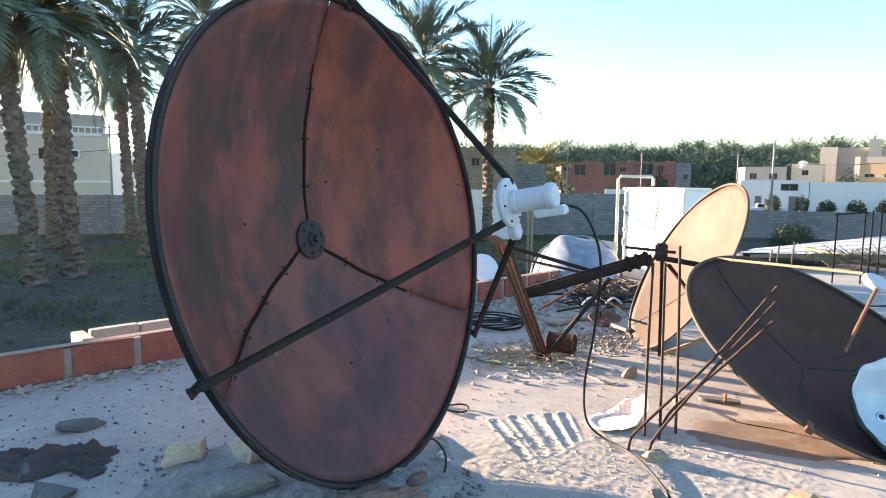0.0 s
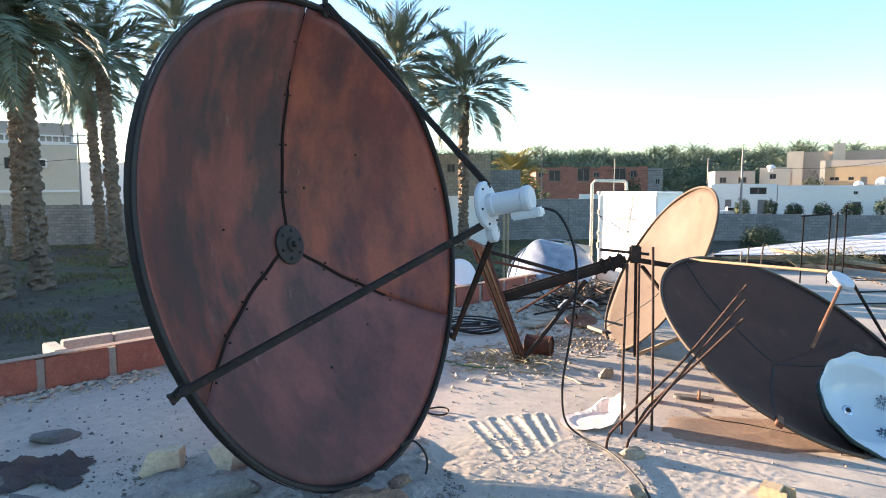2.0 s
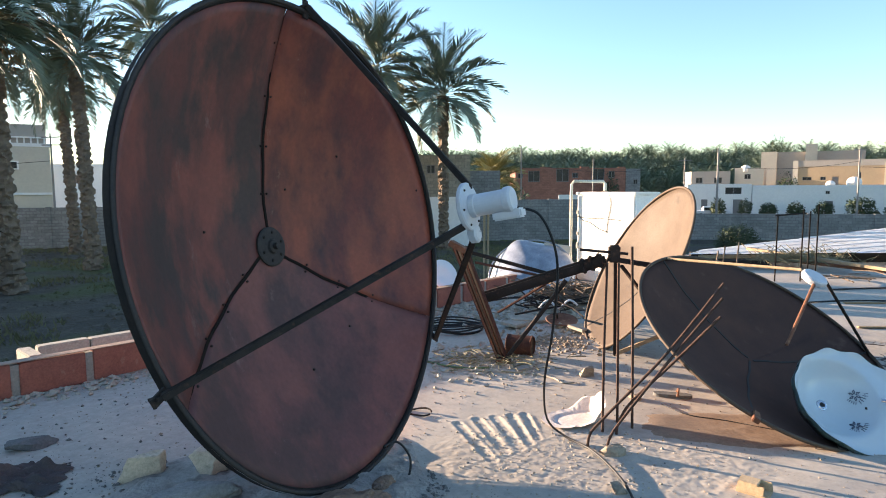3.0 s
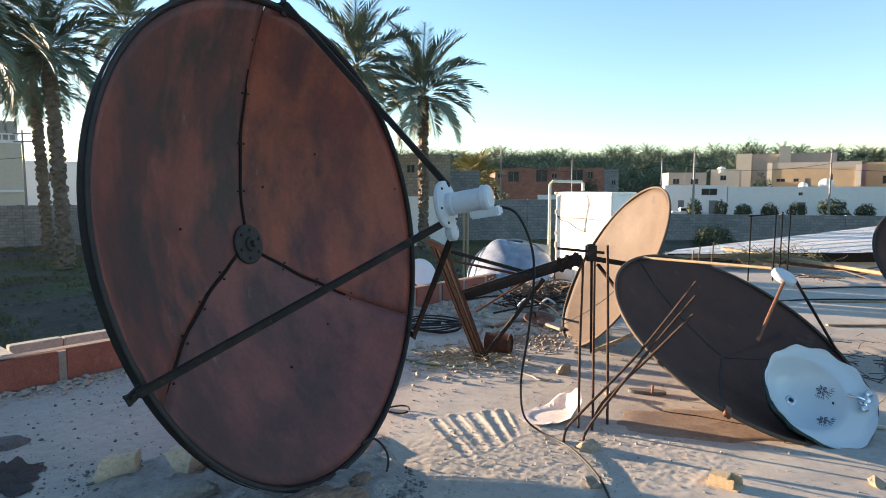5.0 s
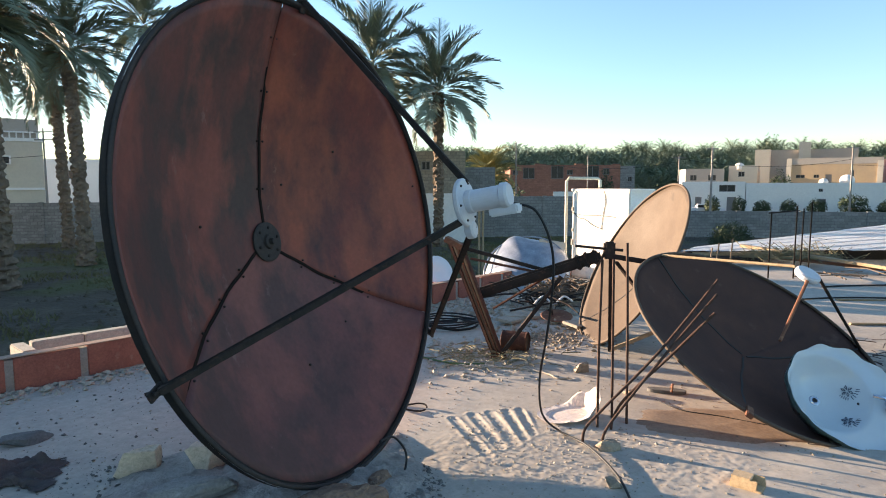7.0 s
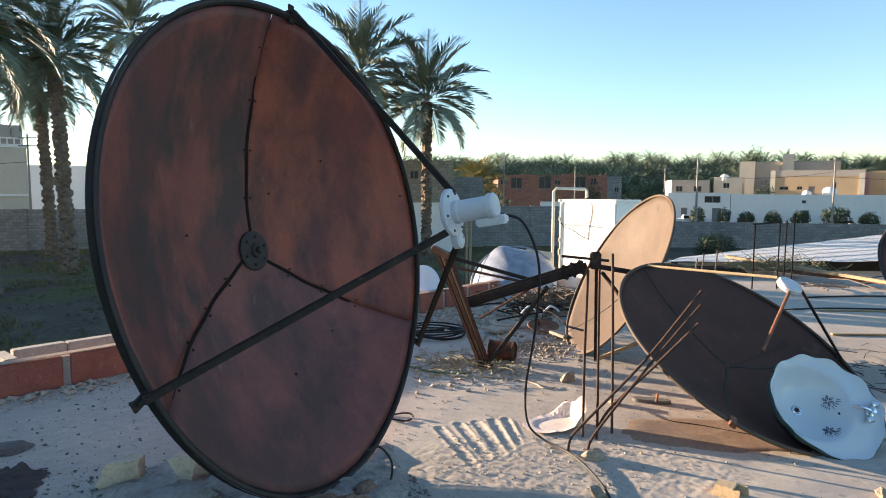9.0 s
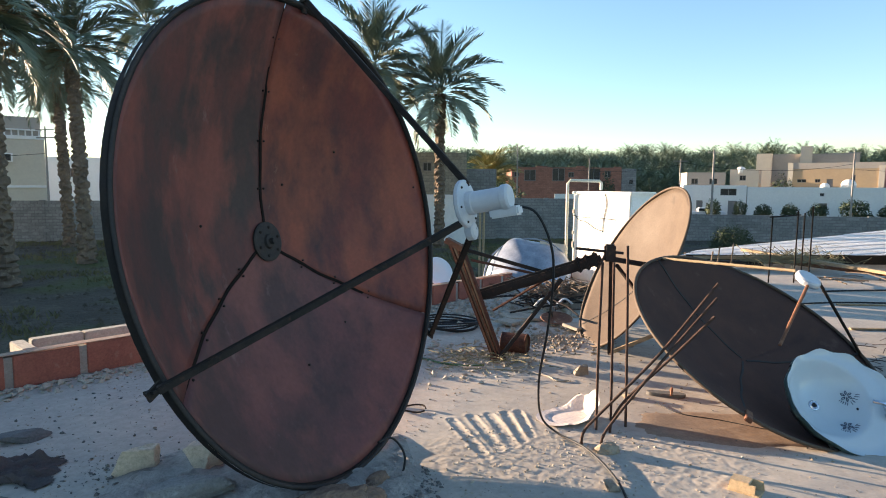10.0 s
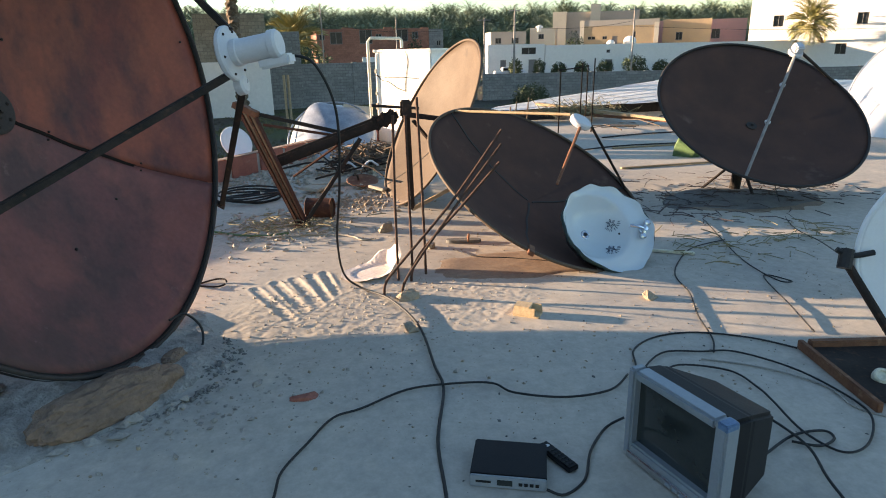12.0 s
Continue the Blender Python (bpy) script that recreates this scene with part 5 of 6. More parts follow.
    part("side_bar", barred((1.40, 4.78, 0.83), (1.66, 4.9, 0.52), 0.03, 0.02), M_ARM, f)
    part("foot_bar", barred((1.42, 5.0, 0.04), (1.95, 4.75, 0.36), 0.04, 0.03), M_WOOD, f)
    return f


rusty_frame()


def tin_can():
    t = thing("tin_drum", pose(0.62, 5.12, 0.09, 90, 0, 68), "rusty dented tin can lying on its side", "can")
    part("wall", lathe([(0.082, -0.115), (0.088, -0.11), (0.085, -0.10), (0.084, 0.0), (0.085, 0.10), (0.088, 0.11), (0.082, 0.115), (0.079, 0.11), (0.079, -0.10), (0.001, -0.10)], 28, cap=False), M_DARKRUST, t, smooth=False)
    part("lid", lathe([(0.001, 0.095), (0.078, 0.097), (0.079, 0.105)], 24, cap=False), M_TANDISH, t)
    return t


tin_can()

# arms and feed of the lying dish
ARM_1, ARM_2, ARM_3, CLAMP = radians(96), radians(-148), radians(-19), radians(-148)
u_, v_, n_ = facing(-56.5, 57.3)
fd = 0.53
feedring = part("feed_ring", lathe([(0.035, -0.015), (0.07, -0.02), (0.078, -0.01), (0.078, 0.012), (0.07, 0.022), (0.035, 0.022)], 24), M_LNB, dd, "white cast feed ring")
feedring.location = (0, 0, fd)
for a, r, low, mat in ((ARM_1, 0.89, 0.0, M_WOOD), (ARM_2, 0.47, 0.27, M_RUST), (ARM_3, 0.89, 0.0, M_ARM)):
    part("feed_arm", tubed([(r * math.cos(a), r * math.sin(a), low or dish_z(0.9, 0.2, r) + 0.01), (0.09 * math.cos(a), 0.09 * math.sin(a), fd)], 0.010, 8), mat, dd)
part("rim_clamp", barred((0.86 * math.cos(CLAMP), 0.86 * math.sin(CLAMP), 0.0), (0.96 * math.cos(CLAMP), 0.96 * math.sin(CLAMP), 0.02), 0.04, 0.03, 0.004), M_RUST, dd)

# mast and legs of the far dish
i3 = d3.matrix_world.inverted()
part("mast", tubed([i3 @ Vector((4.62, 4.80, 0.0)), i3 @ Vector((4.66, 4.79, 0.56))], 0.05, 12), M_ARM, d3)
for a in (0.4, 2.5, 4.6):
    part("leg", tubed([i3 @ Vector((4.62 + 0.3 * math.cos(a), 4.80 + 0.3 * math.sin(a), 0.0)), i3 @ Vector((4.65, 4.80, 0.32))], 0.014, 6), M_ARM, d3)
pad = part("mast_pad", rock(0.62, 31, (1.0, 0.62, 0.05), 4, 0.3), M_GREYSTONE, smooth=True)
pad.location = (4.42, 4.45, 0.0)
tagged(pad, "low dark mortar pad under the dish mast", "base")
# white tape on the arm of the far dish
feed3 = Vector((0, 0, 0.62))
a3 = math.radians(-120)
foot3 = Vector((0.93 * math.cos(a3), 0.93 * math.sin(a3), 0))
for t in (0.42, 0.72):
    p = foot3.lerp(feed3, t)
    part("tape", barred(p, foot3.lerp(feed3, t + 0.035), 0.045, 0.04, 0.01), M_LNB, d3, "white tape wrapped round the arm")
part("feed_box", boxed(-0.04, 0.04, -0.04, 0.04, 0.635, 0.70, 0.012), M_LNB, d3)

# masts and feed arms of the pale dishes
i4 = d4.matrix_world.inverted()
part("feed_arm", tubed([i4 @ Vector((2.98, 1.74, 0.03)), i4 @ Vector((2.84, 1.94, 0.37))], 0.02, 10), M_ARM, d4, "dark feed arm")
part("feed_horn", tubed([i4 @ Vector((2.82, 1.93, 0.345)), i4 @ Vector((2.85, 1.955, 0.43))], 0.032, 12), M_BLACK, d4, "black feed head")
part("feed_plug", tubed([i4 @ Vector((2.80, 1.97, 0.43)), i4 @ Vector((2.86, 1.93, 0.405)), i4 @ Vector((2.95, 1.90, 0.42))], 0.014, 8, rounded=True), M_BLACK, d4)
part("mast", tubed([i4 @ Vector((3.35, 1.70, 0.0)), i4 @ Vector((3.30, 1.72, 0.45))], 0.025, 10), M_POLE, d4)
i5 = d5.matrix_world.inverted()
part("mast", tubed([i5 @ Vector((9.42, 6.78, 0.0)), i5 @ Vector((9.36, 6.77, 0.62))], 0.035, 10), M_POLE, d5)

# old galvanised dish dumped face down, and panel behind it
plain_dish((1.12, 8.75, 0.22), 75, -42, 0.62, 0.24, M_GALV, "dented galvanised dish dumped face down by the parapet", rim_mat=M_GALV, hub=False, warp=0.15, seed=9)
pn = part("board", boxed(-0.2, 0.2, -0.01, 0.01, -0.1, 0.42, 0.004), M_CREAM)
pn.matrix_world = pose(1.50, 9.0, 0.22, -12, 8, 8)
tagged(pn, "pale board leaning behind the dumped dish", "board")
dc = part("white_disc", lathe([(0.001, 0.0), (0.12, 0.02), (0.2, 0.07), (0.205, 0.075), (0.2, 0.08), (0.1, 0.035), (0.001, 0.015)], 28, cap=False), M_WHITEDISH, smooth=True)
dc.matrix_world = pose(-0.16, 7.75, 0.33, 62, 10, 30)
tagged(dc, "small white dish leaning on the parapet", "dish")


# ---- standing and bent rebar ----
def rebar(pts, label):
    b = part("rebar", tubed(pts, 0.0085, 8, rounded=True), M_REBAR)
    return tagged(b, label, "rebar", "rebar bundle")


UP, BENT = "upright rusty reinforcing rod rising from the roof", "bent rusty reinforcing rod leaning from the roof"
rebar([(0.945, 3.36, -0.01), (0.944, 3.36, 0.5), (0.95, 3.35, 1.02)], UP)
rebar([(1.075, 3.53, -0.01), (1.068, 3.53, 0.5), (1.062, 3.53, 1.0)], UP)
rebar([(1.14, 3.43, -0.01), (1.13, 3.43, 0.55), (1.114, 3.43, 1.11)], UP)
rebar([(0.815, 3.15, -0.01), (0.83, 3.15, 0.08), (0.93, 3.16, 0.19), (1.25, 3.19, 0.52), (1.57, 3.22, 0.92)], BENT)
rebar([(0.908, 3.085, -0.01), (0.925, 3.09, 0.08), (1.02, 3.11, 0.21), (1.30, 3.18, 0.53), (1.58, 3.25, 0.83)], BENT)
rebar([(1.02, 3.33, -0.01), (1.03, 3.32, 0.08), (1.10, 3.29, 0.22), (1.32, 3.24, 0.47), (1.56, 3.22, 0.73)], BENT)


# ---- broken white plastic tray ----
def tray():
    t = thing("plastic_tray", pose(0.81, 3.54, 0.0, 0, -4, 16), "broken dusty white plastic basin lying open in the sun", "basin")
    bm = bmesh.new()
    n = 40
    outline = []
    for i in range(n):
        a = 2 * math.pi * i / n
        k = abs(math.cos(a)) ** 2.6 + abs(math.sin(a)) ** 2.6
        outline.append(Vector((0.20 * math.cos(a), 0.145 * math.sin(a), 0)) / k ** (1 / 2.6))
    rows = []
    for s, z in ((0.02, 0.016), (0.62, 0.014), (0.72, 0.022), (0.93, 1), (1.0, 1.06), (1.0, 0.98), (0.96, 0.92), (0.74, 0.008), (0.62, 0.002), (0.02, 0.002)):
        row = []
        for i, p in enumerate(outline):
            a = 2 * math.pi * i / n
            c, q = math.cos(a), math.sin(a)
            wall = 0.024 + 0.03 * max(0, c) + 0.10 * max(0, min(1, (c - 0.3) / 0.35)) * (0.75 + 0.25 * math.cos(5 * q))
            wall += 0.010 * noise.noise(Vector((c * 5, q * 5, 1))) * (c > -0.4)
            row.append(bm.verts.new((p.x * s, p.y * s, z if z < 0.1 else z * wall)))
        rows.append(row)
    for a, b in zip(rows, rows[1:]):
        for i in range(n):
            bm.faces.new((a[i], b[i], b[(i + 1) % n], a[(i + 1) % n]))
    bm.faces.new(rows[0])
    bm.faces.new(rows[-1][::-1])
    part("basin", bm, M_PLASTIC, t)
    part("drain_hole", lathe([(0.001, 0.0), (0.022, 0.001), (0.022, 0.004)], 16), M_BLACK, t).matrix_basis = pose(0.172, -0.05, 0.08, 0, -68)
    return t


tray()


# ---- shell basin leaning on the dark dish ----
def sink():
    A = Vector((0.83, -0.32, -0.46)).normalized()
    Bv = Vector((0.04, 0.40, 0.49))
    Bv = (Bv - A * Bv.dot(A)).normalized()
    Nn = A.cross(Bv)
    m = Matrix.Translation((2.33, 3.27, 0.245)) @ Matrix((A, Bv, Nn)).transposed().to_4x4()
    s = thing("wash_basin", m, "white ceramic shell-shaped wash basin leaning on the dark dish", "wash basin")

    def edge(a):
        c, sn = math.cos(a), math.sin(a)
        k = 0.30 + 0.0055 * math.cos(11 * a)
        x, y = k * 1.04 * c, k * 0.98 * sn
        if c > 0:
            x = min(0.335, x * 1.12)
            y *= 1 + 0.16 * c * (1 if sn < 0 else 0.35)
        return Vector((x, y, 0))

    def bowl(p):
        q = Vector(((p.x + 0.06) / 0.235, (p.y + 0.03) / 0.235, 0)).length
        return -0.115 * max(0.0, 1 - q ** 2.4) if q < 1 else 0.0
    bm = bmesh.new()
    n, rings = 88, 22
    rows = []
    for j in range(rings + 1):
        t = j / rings
        row = []
        for i in range(n):
            p = edge(2 * math.pi * i / n) * t
            lip = 0.018 * max(0, (t - 0.86) / 0.14) ** 1.5 * (1 + 0.5 * math.cos(11 * 2 * math.pi * i / n))
            row.append(bm.verts.new((p.x, p.y, bowl(p) + lip)))
        rows.append(row)
    for a, b in zip(rows, rows[1:]):
        for i in range(n):
            bm.faces.new((a[i], b[i], b[(i + 1) % n], a[(i + 1) % n]))
    bmesh.ops.remove_doubles(bm, verts=bm.verts, dist=1e-5)
    bmesh.ops.recalc_face_normals(bm, faces=bm.faces)
    part("bowl", bm, M_CERAMIC, s, smooth=True)
    un = bmesh.new()
    rows = []
    for sc, z in ((1.0, 0.018), (1.012, 0.006), (1.0, -0.02), (0.93, -0.05), (0.8, -0.13), (0.3, -0.15)):
        rows.append([un.verts.new((edge(2 * math.pi * i / n) * sc) + Vector((0, 0, z))) for i in range(n)])
    for a, b in zip(rows, rows[1:]):
        for i in range(n):
            un.faces.new((a[i], a[(i + 1) % n], b[(i + 1) % n], b[i]))
    un.faces.new(rows[-1])
    part("underside", un, M_CERAMICBACK, s, "dark green glazed underside", smooth=True)
    dr = part("drain", lathe([(0.001, 0.004), (0.014, 0.004), (0.016, 0.008), (0.022, 0.008), (0.026, 0.004), (0.030, 0.003), (0.032, 0.0)], 24, cap=False), M_CHROME, s, "chrome drain ring")
    dr.location = (-0.085, -0.06, bowl(Vector((-0.085, -0.06, 0))) + 0.003)
    part("drain_hole", lathe([(0.013, 0.0), (0.013, 0.0065)], 16), M_BLACK, dr)
    part("overflow_hole", lathe([(0.008, 0.0), (0.008, 0.003)], 12), M_BLACK, s).location = (0.115, 0.03, bowl(Vector((0.115, 0.03, 0))) + 0.001)

    def flower(x, y):
        f = bmesh.new()
        for k in range(6):
            a = k * math.pi / 3
            for o in (0.0, 0.5):
                tube(f, [(0.008 * math.cos(a), 0.008 * math.sin(a), 0.001), (0.022 * math.cos(a + 0.35 - o), 0.022 * math.sin(a + 0.35 - o), 0.002), (0.033 * math.cos(a), 0.033 * math.sin(a), 0.001)], 0.0022, 5)
        for k in range(5):
            tube(f, [(0.03 + 0.002 * k, -0.02 + 0.012 * k, 0.001), (0.05 + 0.004 * k, -0.035 + 0.02 * k, 0.001)], 0.0022, 5)
            tube(f, [(-0.02 + 0.01 * k, -0.035, 0.001), (-0.03 + 0.014 * k, -0.06, 0.001)], 0.002, 5)
        fl = part("flower_motif", f, M_DECOR, s, "dark blue painted flower")
        p = Vector((x, y, 0))
        e = 0.01
        nx, ny = (bowl(p + Vector((e, 0, 0))) - bowl(p)) / e, (bowl(p + Vector((0, e, 0))) - bowl(p)) / e
        q = Vector((0, 0, 1)).rotation_difference(Vector((-nx, -ny, 1)).normalized())
        fl.matrix_basis = Matrix.Translation((x, y, bowl(p) + 0.004)) @ q.to_matrix().to_4x4()
    flower(0.045, 0.085)
    flower(0.095, -0.105)
    fc = part("faucet", lathe([(0.026, 0.0), (0.026, 0.012), (0.018, 0.018), (0.018, 0.05), (0.001, 0.055)], 18), M_CHROME, s, "chrome two-handle tap")
    fc.location = (0.24, 0.10, 0.0)
    part("spout", tubed([(0, 0, 0.035), (-0.05, -0.02, 0.05), (-0.1, -0.03, 0.035)], 0.011, 10, rounded=True), M_CHROME, fc)
    for sx in (-1, 1):
        part("tap_handle", lathe([(0.012, 0.0), (0.02, 0.01), (0.022, 0.035), (0.014, 0.042)], 8), M_CHROME, fc).location = (0.005, 0.055 * sx, 0.005)
    part("tap_body", tubed([(0.005, -0.055, 0.018), (0.005, 0.055, 0.018)], 0.014, 10), M_CHROME, fc)
    return s


sink()


# ---- television, receiver, remote ----
def television():
    # local x along the front, y to the back, z up
    t = thing("television", pose(1.348, 1.408, 0.0, 0, 0, -80), "old silver-fronted tube television with a black back", "television")
    W, H = 0.41, 0.335
    sh = bmesh.new()
    fr = [(0.01, 0.02), (W - 0.01, 0.02), (W - 0.01, H - 0.005), (0.01, H - 0.005)]
    bk = [(0.12, 0.03), (W - 0.06, 0.03), (W - 0.06, H - 0.07), (0.12, H - 0.07)]
    md = [(0.015, 0.01), (W - 0.015, 0.01), (W - 0.015, H - 0.015), (0.015, H - 0.015)]
    rows = [[sh.verts.new((x, y, z)) for x, z in pts] for y, pts in ((0.045, fr), (0.13, md), (0.29, bk))]
    for a, b in zip(rows, rows[1:]):
        for k in range(4):
            sh.faces.new((a[k], a[(k + 1) % 4], b[(k + 1) % 4], b[k]))
    sh.faces.new(rows[0][::-1])
    sh.faces.new(rows[-1])
    bmesh.ops.recalc_face_normals(sh, faces=sh.faces)
    bmesh.ops.bevel(sh, geom=sh.edges[:], offset=0.012, segments=2, affect="EDGES")
    back = part("back_shell", sh, M_TVBLACK, t, "black tapered back shell")
    fz = bmesh.new()
    box(fz, 0, 0.035, 0, 0.06, 0.0, H, 0.008)
    box(fz, W - 0.045, W, 0, 0.06, 0.0, H, 0.008)
    box(fz, 0.033, W - 0.043, 0, 0.06, H - 0.035, H, 0.008)
    box(fz, 0.033, W - 0.043, 0, 0.06, 0.0, 0.055, 0.008)
    part("bezel", fz, M_SILVER, t, "silver plastic front frame")
    sc = bmesh.new()
    n = 12
    x0, x1, z0, z1 = 0.035, W - 0.045, 0.055, H - 0.035
    g = [[sc.verts.new((x0 + (x1 - x0) * i / n, 0.030 - 0.018 * (1 - (2 * i / n - 1) ** 2) * (1 - (2 * j / n - 1) ** 2), z0 + (z1 - z0) * j / n)) for i in range(n + 1)] for j in range(n + 1)]
    for j in range(n):
        for i in range(n):
            sc.faces.new((g[j][i], g[j][i + 1], g[j + 1][i + 1], g[j + 1][i]))
    part("screen", sc, M_SCREEN, t, "dark switched-off glass screen", smooth=True)
    part("control_strip", boxed(0.03, W - 0.04, -0.012, 0.002, 0.006, 0.03, 0.004), M_CHROME, t, "bright control strip")
    part("tape", boxed(W - 0.035, W + 0.002, -0.002, 0.05, H - 0.022, H + 0.002, 0.004), M_BLUETAPE, t, "blue tape over the corner")
    for k in range(5):
        part("button", boxed(0.22 + 0.03 * k, 0.24 + 0.03 * k, -0.016, -0.011, 0.012, 0.022, 0.001), M_SILVER, t)
    return t


television()


def receiver():
    r = thing("satellite_receiver", pose(0.770, 1.382, 0.0, 0, 0, -24.5), "flat black satellite receiver box with a pale front strip", "receiver")
    part("case", boxed(0, 0.25, 0.008, 0.2, 0.006, 0.05, 0.004), M_TVBLACK, r)
    fp = part("front_panel", boxed(0, 0.25, 0.0, 0.01, 0.004, 0.048, 0.003), M_SILVER, r, "pale worn front strip")
    part("display", boxed(0.09, 0.14, -0.002, 0.001, 0.016, 0.036), M_SCREEN, fp)
    for k in range(4):
        part("button", boxed(0.16 + 0.018 * k, 0.172 + 0.018 * k, -0.003, 0.001, 0.02, 0.03), M_TVBLACK, fp)
    bars = part("marking", boxed(0.02, 0.07, -0.0015, 0.001, 0.022, 0.03), M_TVBLACK, fp)
    for x in (0.02, 0.23):
        for y in (0.03, 0.17):
            part("foot", boxed(x - 0.01, x + 0.01, y - 0.01, y + 0.01, 0, 0.008), M_BLACK, r)
    return r


receiver()


def remote():
    r = thing("remote_control", pose(1.108, 1.43, 0.0, 0, 0, 16), "black remote control lying beside the receiver", "remote control")
    part("case", boxed(-0.024, 0.024, -0.085, 0.085, 0.0, 0.022, 0.006), M_TVBLACK, r)
    part("window", boxed(-0.01, 0.01, 0.05, 0.062, 0.0215, 0.0235, 0.0005), M_LNB, r, "pale patch")
    me = None
    for j in range(6):
        for i in range(3):
            if me is None:
                b = part("button", boxed(-0.005, 0.005, -0.004, 0.004, 0, 0.003, 0.001), M_BLACK, r)
                me = b.data
            else:
                b = new("button", me)
                b.parent = r
            b.location = (-0.013 + 0.013 * i, -0.065 + 0.018 * j, 0.0215)
    return r


remote()


# ---- cables ----
def cable(pts, label, r=0.005, z=0.006, mat=M_BLACK):
    P = [(*p, z) if len(p) == 2 else p for p in pts]
    return tagged(part("cable", tubed(P, r, 7, rounded=True), mat, smooth=True), label, "cable", "loose cables")


cable([(0.30, 2.72, 1.375), (0.38, 2.66, 1.365), (0.47, 2.64, 1.33), (0.545, 2.68, 1.18), (0.57, 2.74, 1.0), (0.57, 2.90, 0.70), (0.56, 3.10, 0.38), (0.60, 3.26, 0.12), (0.70, 3.24, 0.025), (0.825, 3.03, 0.022), (0.899, 2.643, 0.018), (0.87, 2.2, 0.009), (0.856, 2.0, 0.006), (0.738, 1.658, 0.006), (0.683, 1.355, 0.006), (0.60, 0.9, 0.006)], "black cable hanging from the feed down to the roof", 0.0065)
cable([(0.12, 1.35), (0.152, 1.518), (0.179, 1.628), (0.274, 1.766), (0.381, 1.905), (0.498, 1.94), (0.702, 2.026), (0.898, 2.017), (1.061, 1.97), (1.123, 1.869), (1.308, 1.773), (1.511, 1.769), (1.646, 1.86)], "black cable lying in a curve to the television", z=0.015)
cable([(0.995, 1.272, 0.02), (1.049, 1.248, 0.006), (1.146, 1.299, 0.006), (1.238, 1.431, 0.006), (1.356, 1.54, 0.006), (1.44, 1.55, 0.03)], "black cable from the receiver to the television")
cable([(1.60, 1.72), (1.731, 1.929), (1.814, 2.077), (1.987, 2.162), (2.202, 2.146), (2.419, 2.008), (2.54, 1.854)], "black cable looped behind the television", 0.0045)
cable([(1.62, 1.75), (1.752, 1.895), (1.924, 1.999), (2.088, 1.952), (2.235, 1.904), (2.361, 1.7), (2.391, 1.467), (2.354, 1.306), (2.188, 1.171), (2.062, 1.159), (2.03, 1.30), (2.08, 1.5), (2.1, 1.606), (2.087, 1.761), (1.909, 1.872), (1.75, 1.8)], "long black cable coiled beside the television", 0.0045, 0.012)
cable([(1.70, 1.2), (1.791, 1.226), (1.973, 1.291), (2.104, 1.284), (2.103, 1.233), (2.02, 1.213), (1.946, 1.264)], "black cable loop beside the television", z=0.01)
cable([(1.95, 1.5), (1.974, 1.347), (1.964, 1.206), (1.896, 1.068), (1.858, 0.967), (1.8, 0.8)], "black cable running past the television", z=0.018)
cable([(3.40, 3.42), (3.059, 3.33), (2.78, 3.099), (2.6, 2.874), (2.505, 2.606), (2.347, 2.318), (2.239, 2.067), (2.146, 1.939)], "thin dark cable winding over the roof", 0.004)
cable([(3.6, 3.9), (3.247, 3.128), (3.144, 2.799), (3.125, 2.591), (3.188, 2.57), (3.10, 2.70), (2.891, 2.258), (2.751, 1.967)], "thin dark cable winding towards the pale dish", 0.004, 0.009)
cable([(4.9, 4.7, 0.3), (4.6, 4.2, 0.02), (4.143, 3.575, 0.006), (3.878, 3.044, 0.05), (3.3, 2.35, 0.22), (2.86, 1.97, 0.43)], "thin black cable to the pale dish's feed", 0.004)
cable([(-0.28, 2.66, 0.2), (-0.22, 2.74, 0.19), (-0.16, 2.76, 0.1), (-0.17, 2.72, 0.01), (-0.24, 2.66, 0.008), (-0.33, 2.60, 0.03)], "stub of black cable at the mound", 0.006)
cable([(2.05, 1.9), (2.25, 1.75), (2.38, 1.55), (2.36, 1.38), (2.45, 1.25), (2.6, 1.1)], "pale grey cable beside the steel tray", 0.004, 0.006, M_MORTAR)
cable([(0.0, 4.75), (0.2, 4.62), (0.42, 4.58), (0.62, 4.55), (0.8, 4.42), (0.86, 4.30), (0.95, 4.31)], "pale cord on the roof", 0.006, 0.008, M_PALE)
cable([(-0.28, 4.95), (-0.05, 4.75), (0.15, 4.66), (0.33, 4.68)], "faded green cord on the roof", 0.008, 0.012, M_GREEN)
cable([(1.45, 3.85), (1.55, 3.65), (1.75, 3.55), (1.95, 3.42), (2.1, 3.35)], "thin dark wire on the sand", 0.003)
cable([(5.3, 8.6), (6.3, 8.75), (8.0, 8.6)], "black cable across the far roof", 0.012, 0.015)
cable([(4.4, 7.6), (5.3, 7.75), (7.2, 7.5)], "black cable across the far roof", 0.01, 0.012)
for k in range(5):
    cable([(0.05 + (0.26 + 0.012 * k) * math.cos(a) * (1 + 0.1 * math.sin(k * 3 + a)), 6.05 + (0.2 + 0.01 * k) * math.sin(a), 0.015 + 0.018 * k + 0.012 * math.sin(2 * a + k)) for a in (j * 0.5236 for j in range(13))], "coil of black cable on the roof", 0.009)
ringm = part("wire_hoop", tubed([(0.095 * math.cos(a), 0.06 * math.sin(a), 0.012 + 0.008 * math.sin(a * 2)) for a in (j * 0.4189 for j in range(15))], 0.006, 8, rounded=True), M_ARM)
ringm.location = (-0.19, 3.66, 0)
tagged(ringm, "rusty hoop lying on the roof", "hoop")


